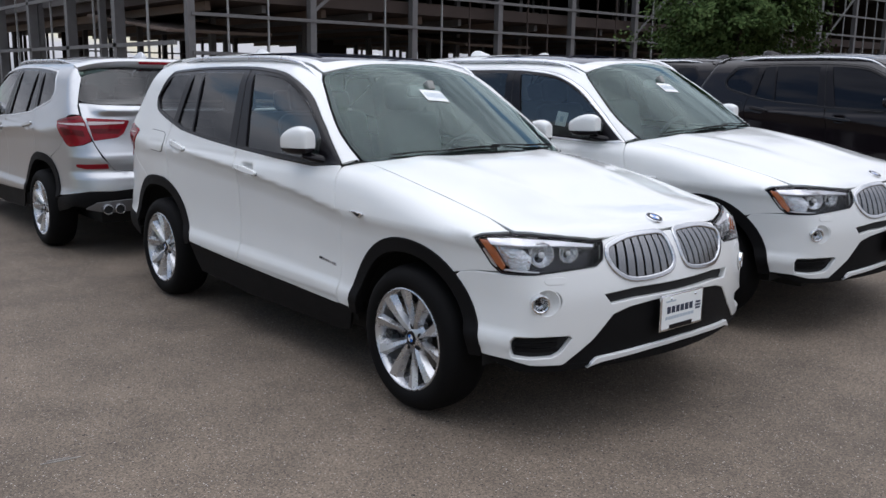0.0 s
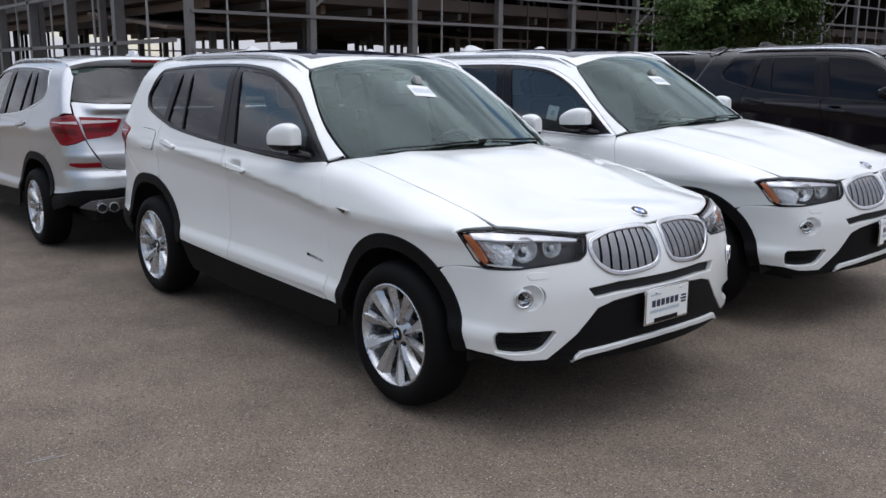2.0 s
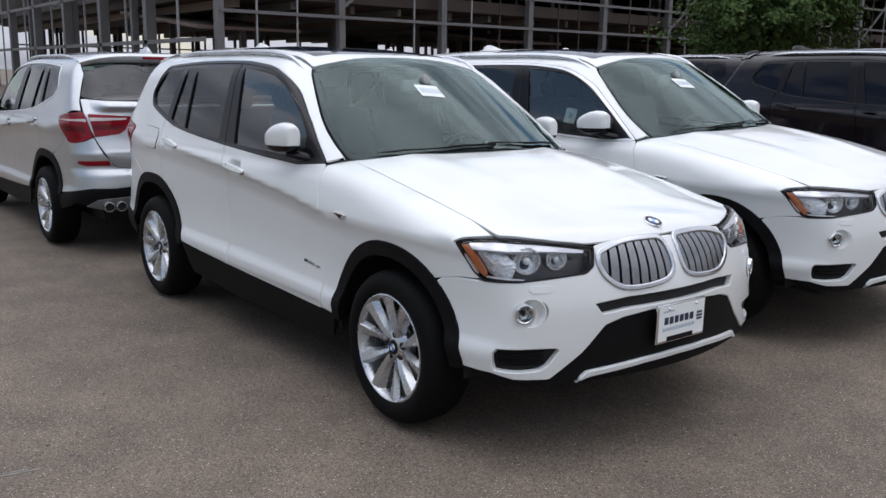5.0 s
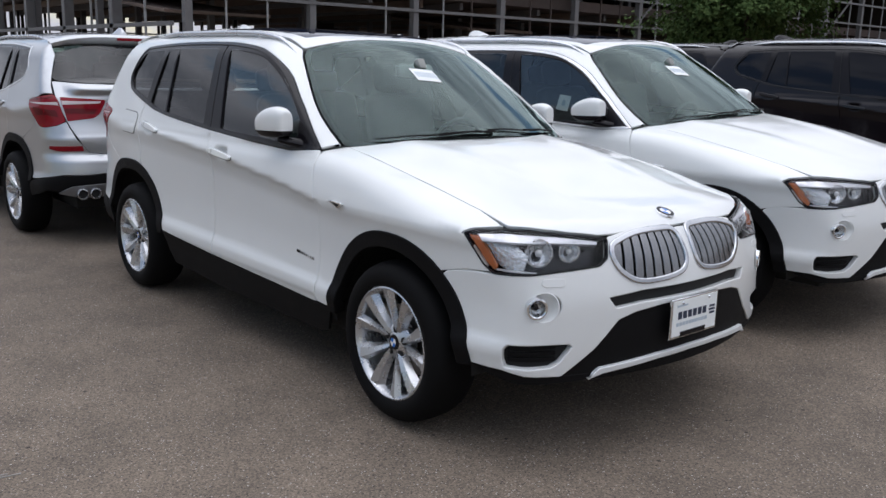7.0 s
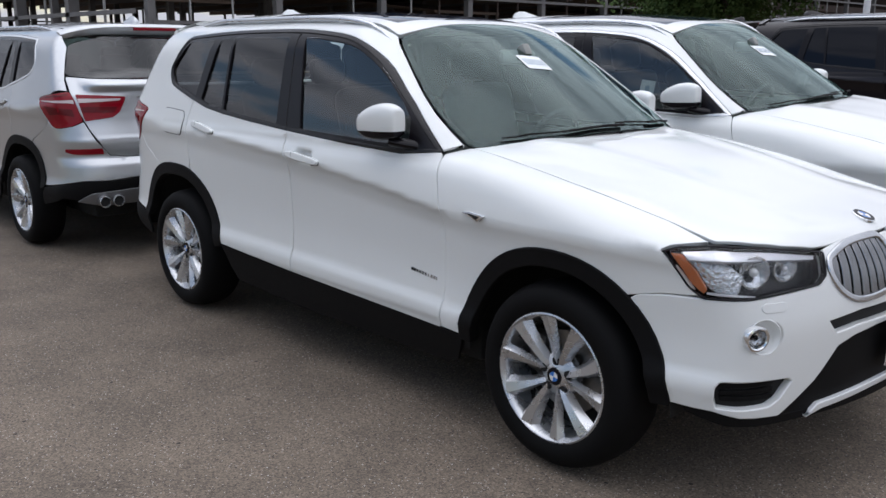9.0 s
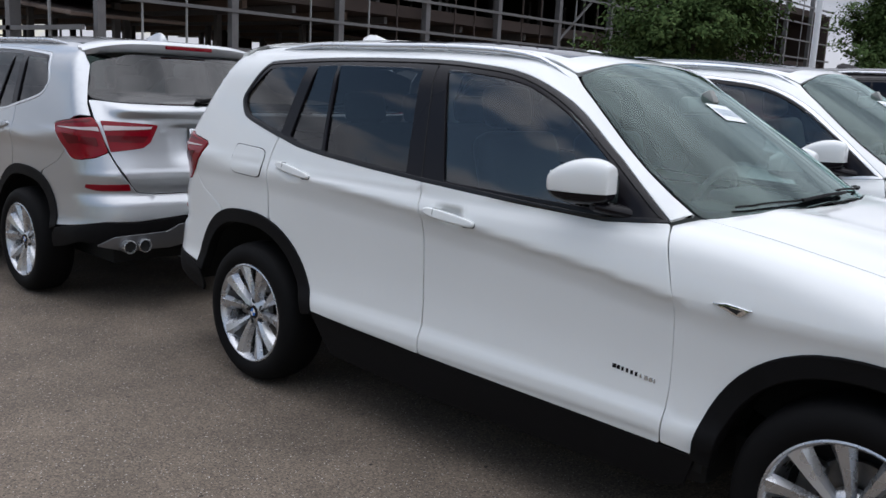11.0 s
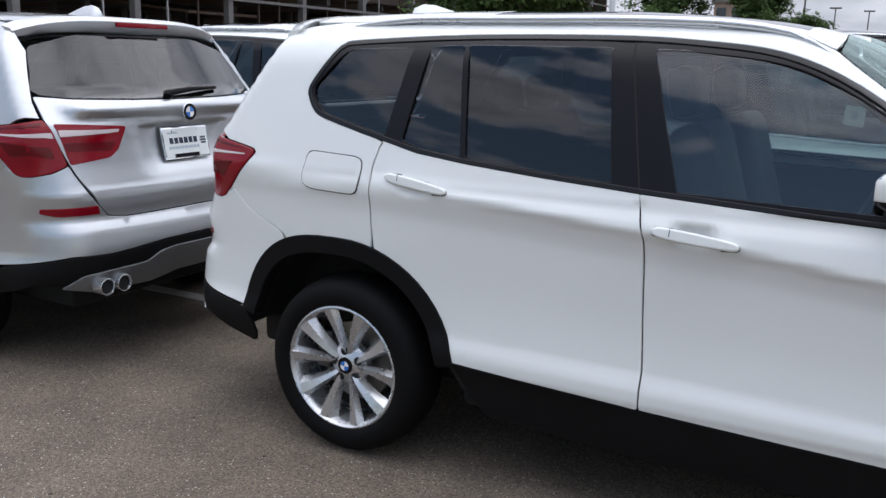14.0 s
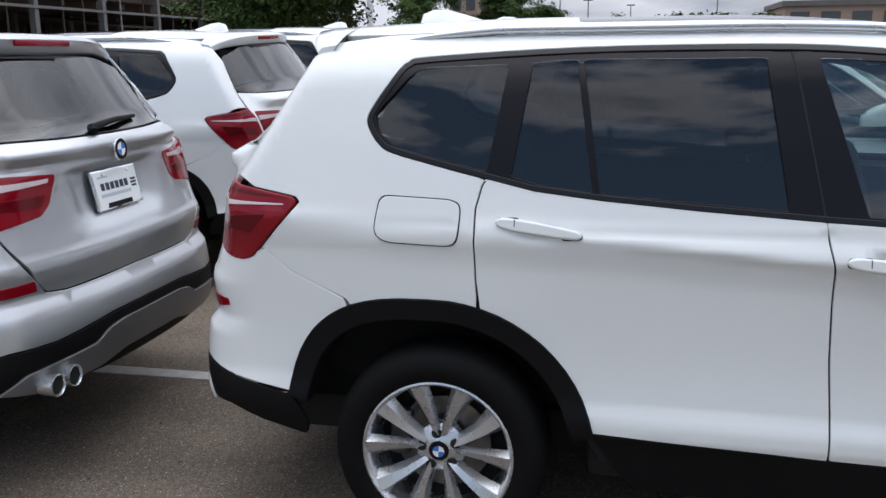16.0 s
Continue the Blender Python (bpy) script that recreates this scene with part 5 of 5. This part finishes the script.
    add_box(bm, (.008, .060, .070), (-1.056, -.913, 1.204), bevel=.003)
    sub.append(("mirror_glass", part("mirror_glass", bm, CHROME, mirror, "mirror glass")))
    sub.append(("mirror_base", part("mirror_base", shell(-1, -.38, .985), GLOSS, mirror, "black lower shell")))
    bm = bmesh.new()
    add_tube(bm, [(-.90, -.91, 1.138), (-.86, -.86, 1.126), (-.81, -.81, 1.115)], .032, 12, .046, flat=.6)
    sub.append(("mirror_foot", part("mirror_foot", bm, GLOSS, mirror)))
    m2 = mirrored(mirror)
    for _, o in sub:
        mirrored(o, m2)
    # --- wipers
    for y0, y1, back_ in ((.06, -.60, .022), (.63, .02, .034)):
        ys = np.linspace(y0, y1, 12)
        xs = lerp(np.abs(ys), ((0, -.405), (.27, -.425), (.53, -.495), (.668, -.56))) - back_
        pts = np.stack([xs, ys, ys * 0 + 1.9], 1)
        q = project(pts, (0, 0, -1), skin)
        bm = bmesh.new()
        add_tube(bm, [(a[0], a[1], a[2] + .008) for a in q], .004, 6)
        add_tube(bm, [(a[0] + .010, a[1], a[2] + .009) for a in q[:7]], .006, 6)
        part("wiper", bm, PLASTIC, car, "black windscreen wiper")
    # --- wheels
    for cx in (0, -2.81):
        w = part_wheel(car)
        w.location = (cx, -.805, .356 if cx == 0 else .351)
        w.rotation_euler = (0, radians(12 if cx == 0 else 4), 0)
        copy_child(w, Matrix.Translation((cx, .805, .356 if cx == 0 else .351)) @ Matrix.Rotation(math.pi, 4, "Z"))
    # --- cabin
    seat_rows = ((-1.28, .37), (-1.28, -.37))
    for x, y in seat_rows:
        bm = bmesh.new()
        add_box(bm, (.52, .50, .16), (x + .02, y, .70), (0, -6, 0), .05, 3)
        s = part("seat", bm, LEATHER, car, "dark leather seat")
        bm = bmesh.new()
        add_box(bm, (.15, .48, .62), (x - .30, y, 1.02), (0, -16, 0), .06, 3)
        part("backrest", bm, LEATHER, s)
        bm = bmesh.new()
        add_box(bm, (.10, .27, .18), (x - .43, y, 1.42), (0, -10, 0), .045, 3)
        part("headrest", bm, LEATHER, s)
    bm = bmesh.new()
    add_box(bm, (.50, 1.25, .16), (-2.12, 0, .72), (0, -6, 0), .05, 3)
    s = part("rear_bench", bm, LEATHER, car, "dark leather rear bench")
    bm = bmesh.new()
    add_box(bm, (.15, 1.25, .58), (-2.45, 0, 1.02), (0, -18, 0), .06, 3)
    part("bench_back", bm, LEATHER, s)
    for y in (-.40, 0, .40):
        bm = bmesh.new()
        add_box(bm, (.09, .24, .15), (-2.58, y, 1.37), (0, -12, 0), .04, 3)
        part("headrest", bm, LEATHER, s)
    bm = bmesh.new()
    add_box(bm, (.44, 1.42, .16), (-.84, 0, .985), (0, 4, 0), .05, 3)
    add_box(bm, (.24, .40, .06), (-.90, .37, 1.075), (0, 8, 0), .025, 3)
    part("dashboard", bm, DASH, car)
    both("pillar_trim", [(-.655, 1.118), (-.80, 1.240), (-1.0, 1.400), (-1.20, 1.545), (-1.30, 1.535), (-1.12, 1.43), (-.90, 1.26), (-.74, 1.10)], DASH, car, field=cabin, lift=-.028, gap=0, step=.06, edge=.004, round_edge=.001)
    bm = bmesh.new()
    loop = [Vector((0, .185 * math.cos(a), .185 * math.sin(a))) for a in np.linspace(0, 2 * math.pi, 29)]
    add_tube(bm, loop, .016, 8, cap=False)
    add_box(bm, (.03, .15, .10), (0.01, 0, 0), bevel=.02)
    add_box(bm, (.02, .32, .03), (0.01, 0, .0))
    bmesh.ops.transform(bm, matrix=pose(-1.10, .37, 1.03, 0, 25, 0), verts=bm.verts)
    part("steering_wheel", bm, LEATHER, car)
    bm = bmesh.new()
    add_box(bm, (.05, .24, .07), (-1.02, 0, 1.47), (0, -10, 0), .02)
    add_box(bm, (.05, .05, .06), (-.97, 0, 1.50), (0, -30, 0), .01)
    part("inner_mirror", bm, TRIM_GREY, car)
    panel("headliner", [(-1.28, -.55), (-3.1, -.54), (-3.1, .54), (-1.28, .55)], CLOTH, car, view="top", field=cabin, step=.12, lift=-.035, gap=0, edge=.003)
    t = panel("price_tag", [(-.935, -.105), (-.912, .035), (-.812, .025), (-.835, -.115)], PAPER, car, view="top", field=cabin, step=.05, lift=.0015, soft=.004, gap=0, edge=.001, round_edge=.0005, label="white paper stock tag on the windscreen")
    for k in range(7):
        y = .022 - k * .0178
        panel("tag_bar", [(-.842 - .16 * (.02 - y), y), (-.843 - .16 * (.02 - y), y - .010), (-.888 - .16 * (.02 - y), y - .010), (-.887 - .16 * (.02 - y), y)], PALE_INK, t, view="top", field=cabin, step=.05, lift=.0026, soft=.001, gap=0, edge=.001, round_edge=.0003)
    return car


def copy_child(ob, m):
    made = {}
    for o in (ob, *ob.children_recursive):
        made[o] = o.copy()
        scene.collection.objects.link(made[o])
        made[o].parent = made.get(o.parent, o.parent)
    made[ob].matrix_basis = m
    return made[ob]


def part_wheel(car):
    """A wheel round its own centre; its face looks to -y."""
    bm = bmesh.new()
    prof = [(.232, -.095), (.245, -.112), (.275, -.122), (.303, -.118), (.324, -.105), (.337, -.085), (.345, -.055), (.348, 0), (.345, .055), (.337, .085), (.324, .105), (.29, .120), (.24, .10)]
    add_lathe(bm, prof, (0, 0, 0), 64)
    tyre = part("tyre", bm, RUBBER, None, "black tyre", angle=60)
    wheel = empty("wheel")
    wheel.parent = car
    tyre.parent = wheel
    bm = bmesh.new()
    add_lathe(bm, [(.243, -.100), (.243, -.110), (.237, -.113), (.229, -.106), (.221, -.080), (.212, -.02), (.205, .06), (.215, .10)], (0, 0, 0), 64)
    # ten blades in five loose pairs, each with one lit and one hollow flank
    for i in range(10):
        a0 = 2 * math.pi * i / 10 + (.025 if i % 2 else -.025)
        turn = -.10 if i % 2 else .10
        st = []
        for t in np.linspace(0, 1, 8):
            r = .050 + t * .180
            a = a0 + turn * (1 - t) + .03 * t
            w = .016 + .025 * t ** 1.5
            depth = -.070 - .036 * t ** .7
            c, sn = math.cos(a), math.sin(a)
            rad, tan = Vector((c, 0, sn)), Vector((-sn, 0, c))
            o = rad * r
            lean = 1 if i % 2 else -1
            st.append([bm.verts.new(o + tan * w * lean * 1.05 + Vector((0, depth + .030, 0))), bm.verts.new(o + tan * w * .45 * lean + Vector((0, depth + .003, 0))), bm.verts.new(o - tan * w * .55 * lean + Vector((0, depth - .006, 0))), bm.verts.new(o - tan * w * lean + Vector((0, depth + .018, 0))), bm.verts.new(o + Vector((0, depth + .05, 0)))])
        for q, w_ in zip(st, st[1:]):
            for k in range(5):
                bm.faces.new((q[k], q[(k + 1) % 5], w_[(k + 1) % 5], w_[k]))
        bm.faces.new(st[0])
        bm.faces.new(st[-1])
    add_lathe(bm, [(.001, -.078), (.034, -.078), (.040, -.074), (.066, -.066), (.082, -.05), (.084, -.02)], (0, 0, 0), 40)
    part("rim", bm, ALLOY, wheel, "silver multi-spoke alloy rim", angle=35)
    # near-black discs paint the shade of the sunken bolt holes
    for i in range(5):
        a = 2 * math.pi * (i + .5) / 5 - .1
        bm = bmesh.new()
        add_lathe(bm, [(.001, -.0750), (.013, -.0750), (.0165, -.073), (.0170, -.055)], (.058 * math.cos(a), 0, .056 * math.sin(a)), 12)
        part("wheel_bolt", bm, CAVITY, wheel)
    bm = bmesh.new()
    add_lathe(bm, [(.06, .0), (.155, .0), (.158, .004), (.158, .02), (.06, .02)], (0, 0, 0), 40)
    part("brake_disc", bm, DISC, wheel)
    bm = bmesh.new()
    add_box(bm, (.07, .05, .16), (-.14, -.005, .02), (0, 0, 0), .015)
    part("brake_caliper", bm, DISC, wheel)
    bm = bmesh.new()
    add_lathe(bm, [(.001, -.083), (.031, -.082), (.033, -.079), (.033, -.06)], (0, 0, 0), 28)
    cap = part("hub_cap", bm, GLOSS, wheel, "round blue and white hub cap")
    for k in range(4):
        bm = bmesh.new()
        c = bm.verts.new((0, -.0845, 0))
        vs = [bm.verts.new((.019 * math.cos(radians(90 * k + 15 * j)), -.0845, .019 * math.sin(radians(90 * k + 15 * j)))) for j in range(7)]
        for q, w_ in zip(vs, vs[1:]):
            bm.faces.new((c, q, w_))
        part("cap_field", bm, BLUE if k % 2 else BADGE_WHITE, wheel, smooth=False)
    # added near-black disc: the dark behind the spokes is put into its colour
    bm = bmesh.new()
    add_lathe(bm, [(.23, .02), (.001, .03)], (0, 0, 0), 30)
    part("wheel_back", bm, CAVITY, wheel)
    return wheel


# ---- the parked cars ----
def repaint(car, mat):
    for o in car.children_recursive:
        if o.type == "MESH" and o.material_slots and o.material_slots[0].material == WHITE:
            o.material_slots[0].link = "OBJECT"
            o.material_slots[0].material = mat
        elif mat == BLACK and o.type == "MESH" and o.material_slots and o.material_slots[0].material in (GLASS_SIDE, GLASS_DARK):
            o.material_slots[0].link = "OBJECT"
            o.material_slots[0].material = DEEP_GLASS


GROUP = "parked cars of one model in the lot"
car = tagged(build_car(), "white compact SUV parked on asphalt, alloy wheels, dealer plate", "car", GROUP)


def park(x, y, turn, mat, label, bright=False):
    tilt = math.degrees(math.atan(.033)) if y > 1 else 0
    c = copy_thing(car, pose(x, y, rise(y), tilt * math.cos(radians(turn)), 0, turn))
    tagged(c, label, "car", GROUP)
    if mat != WHITE:
        repaint(c, mat)
    if bright:
        for o in c.children:
            if o.name.startswith("window_trim"):
                o.material_slots[0].link = "OBJECT"
                o.material_slots[0].material = TRIM_BRIGHT
    return c


twin = park(-.06, 2.40, 1.4, WHITE, "white compact SUV parked next to its white twin", True)
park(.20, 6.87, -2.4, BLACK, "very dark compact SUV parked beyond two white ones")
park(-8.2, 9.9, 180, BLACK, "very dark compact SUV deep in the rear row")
park(-7.99, -.115, 179.7, SILVER, "silver compact SUV parked tail to tail with a white one", True)
park(-8.2, 2.75, 180, WHITE, "white compact SUV parked beside the silver one")
park(-8.2, 5.55, 180, WHITE, "white compact SUV deep in the rear row")


card = panel("window_card", [(-1.30, 1.20), (-1.20, 1.19), (-1.195, 1.29), (-1.295, 1.30)], PAPER, twin, field=glass_side, lift=-.022, soft=.004, gap=0, step=.05, edge=.002, round_edge=.0005, label="white paper card behind the glass")
panel("card_mark", [(-1.262, 1.228), (-1.232, 1.225), (-1.230, 1.262), (-1.260, 1.265)], PALE_INK, card, field=glass_side, lift=-.0205, soft=.008, gap=0, step=.05, edge=.001, round_edge=.0005)

# ---- trees ----
BARK = material("bark", (.085, .066, .052), .9, vary=.35, scale=8, bump=.6, bump_scale=25)


def leaf_material(name, a, b):
    m = material(name, a, .9, spec=.12)
    n, l = m.node_tree.nodes, m.node_tree.links
    g, mx, bs = n.new("ShaderNodeNewGeometry"), n.new("ShaderNodeMix"), n["Principled BSDF"]
    mx.data_type = "RGBA"
    mx.inputs["A"].default_value, mx.inputs["B"].default_value = (*a, 1), (*b, 1)
    l.new(g.outputs["Random Per Island"], mx.inputs["Factor"])
    l.new(mx.outputs["Result"], bs.inputs["Base Color"])
    bs.inputs["Transmission Weight"].default_value = 0
    bs.inputs["Subsurface Weight"].default_value = 0
    return m


LEAF = leaf_material("leaf", (.040, .074, .022), (.098, .142, .048))
LEAF_FAR = leaf_material("far_leaf", (.030, .055, .022), (.070, .100, .042))


def tree(x, y, height, spread, seed, label, leaves=5200, size=.16, low=.22, mat=None):
    rnd = random.Random(seed)
    t = empty("tree", label=label, category="tree")
    t.location = (x, y, 0)
    bm = bmesh.new()
    trunk = [(0, 0, 0), (.05, .03, height * .25), (-.04, .06, height * .5), (.03, 0, height * .82)]
    add_tube(bm, spline(trunk, 4), .055 * height ** .8 * .6, 9, .02)
    tips = []
    for i in range(16):
        a = i * 2.4 + rnd.uniform(-.4, .4)
        z0 = height * rnd.uniform(low, .72)
        ln = spread * rnd.uniform(.55, 1.0) * (1 - .35 * max(0, z0 / height - .45))
        end = Vector((math.cos(a) * ln, math.sin(a) * ln, z0 + height * rnd.uniform(.08, .26)))
        mid = Vector((math.cos(a) * ln * .5, math.sin(a) * ln * .5, z0 + height * .06))
        add_tube(bm, spline([(0, 0, z0), tuple(mid), tuple(end)], 4), .035 + .004 * height, 6, .012)
        tips += [mid.lerp(end, k) for k in (.2, .6, 1.0)]
        for k in range(3):
            e2 = mid.lerp(end, rnd.uniform(.3, .9)) + Vector((rnd.uniform(-1, 1), rnd.uniform(-1, 1), rnd.uniform(-.3, .8))) * spread * .28
            add_tube(bm, [tuple(mid.lerp(end, .4)), tuple(e2)], .016, 5, .006)
            tips.append(e2)
    tips.append(Vector((0, 0, height * .95)))
    part("trunk", bm, BARK, t)
    verts, faces = [], []
    clumps = []
    for c in tips:
        for k in range(6):
            r = spread * .20
            clumps.append((c + Vector((rnd.gauss(0, r), rnd.gauss(0, r), rnd.gauss(0, r * .75))), spread * rnd.uniform(.05, .13)))
    heart = Vector((0, 0, height * .55))
    for i in range(leaves):
        c, r = clumps[rnd.randrange(len(clumps))]
        p = c + Vector((rnd.gauss(0, r), rnd.gauss(0, r), rnd.gauss(0, r * .6)))
        up = ((c - heart).normalized() * .7 + Vector((0, 0, 1)) + Vector((rnd.gauss(0, .45), rnd.gauss(0, .45), rnd.gauss(0, .45)))).normalized()
        d = up.cross(Vector((rnd.gauss(0, 1), rnd.gauss(0, 1), rnd.gauss(0, 1)))).normalized()
        d = (d + Vector((0, 0, -.35))).normalized()
        n_ = up.cross(d).normalized()
        s = size * rnd.uniform(.6, 1.3)
        k = len(verts)
        verts += [p, p + d * s * .5 + n_ * s * .30, p + d * s, p + d * s * .5 - n_ * s * .30]
        faces.append((k, k + 1, k + 2, k + 3))
    mesh_object("crown", verts, faces, mat or LEAF, t, smooth=False)
    return t


tree(-11.8, 21, 6.6, 2.45, 3, "leafy green tree with a spreading crown beside the lot", 60000, .13)
tree(-13.5, 45, 7.4, 2.35, 5, "leafy green tree before the open steel building", 30000, .18)
tree(-10.2, 52, 6.9, 1.65, 8, "slender green tree beyond the car rows", 30000, .18)
tree(-7.9, 58, 4.9, 1.35, 11, "small green tree at the far end of the lot", 22000, .18)
# trees across the lane, mirrored in the side windows
for i, (x, y, h) in enumerate(((6, -31, 7.5), (-4, -34, 8.5), (-15, -30, 7.0), (-27, -36, 9.0), (-44, -33, 8.0), (15, -35, 8.0))):
    tree(x, y, h, h * .42, 20 + i, "dense green tree across the lane from the cars", 7000, .26, .16)

# ---- far edge of the view ----
FAR_WALL = material("pale_brick", (.33, .24, .19), .9, vary=.2, scale=.3)
FAR_GLASS = material("far_window", (.05, .06, .07), .2)


def far_block(x, y, w, d, h, floors, bays, label):
    b = empty("office_building", label=label, category="building")
    bm = bmesh.new()
    add_box(bm, (w, d, h), (x, y, h / 2))
    part("wall", bm, FAR_WALL, b, smooth=False)
    bm = bmesh.new()
    add_box(bm, (w + .8, d + .8, .7), (x, y, h + .35))
    part("roof_edge", bm, SLAB, b, smooth=False)
    for f in range(floors):
        for k in range(bays):
            bm = bmesh.new()
            add_box(bm, (w / bays * .62, .2, h / floors * .5), (x - w / 2 + w * (k + .5) / bays, y - d / 2 - .05, h * (f + .55) / floors))
            part("window", bm, FAR_GLASS, b, smooth=False)
    return b


far_block(32, 128, 30, 16, 7.0, 2, 8, "far brown office block with dark windows")
far_block(-28, 145, 7, 9, 10.8, 3, 3, "far pale brick building between trees")
for i, (x, y, h) in enumerate(((-4.2, 110, 6.2), (-1.6, 112, 5.6), (.6, 113, 5.9), (3.2, 115, 6.4), (6, 113, 6.0), (9, 118, 6.6), (14, 116, 6.2))):
    tree(x, y, h, h * .30, 60 + i, "far dark green tree at the edge of the lots", 3500, .5, .15, LEAF_FAR)
# lamp masts far off
for i, (x, y, h) in enumerate(((-9.8, 70, 6.6), (-11.2, 110, 8.1), (-8.2, 120, 8.3), (-2.6, 140, 8.5), (9, 125, 9.5))):
    m = empty("lamp_mast", label="thin far lamp mast with a double head", category="street lamp")
    bm = bmesh.new()
    add_tube(bm, [(x, y, 0), (x, y, h)], .10, 8, .07)
    part("mast", bm, STEEL, m)
    bm = bmesh.new()
    add_box(bm, (1.3, .3, .18), (x, y, h + .05), bevel=.04)
    part("lamp_head", bm, STEEL, m)
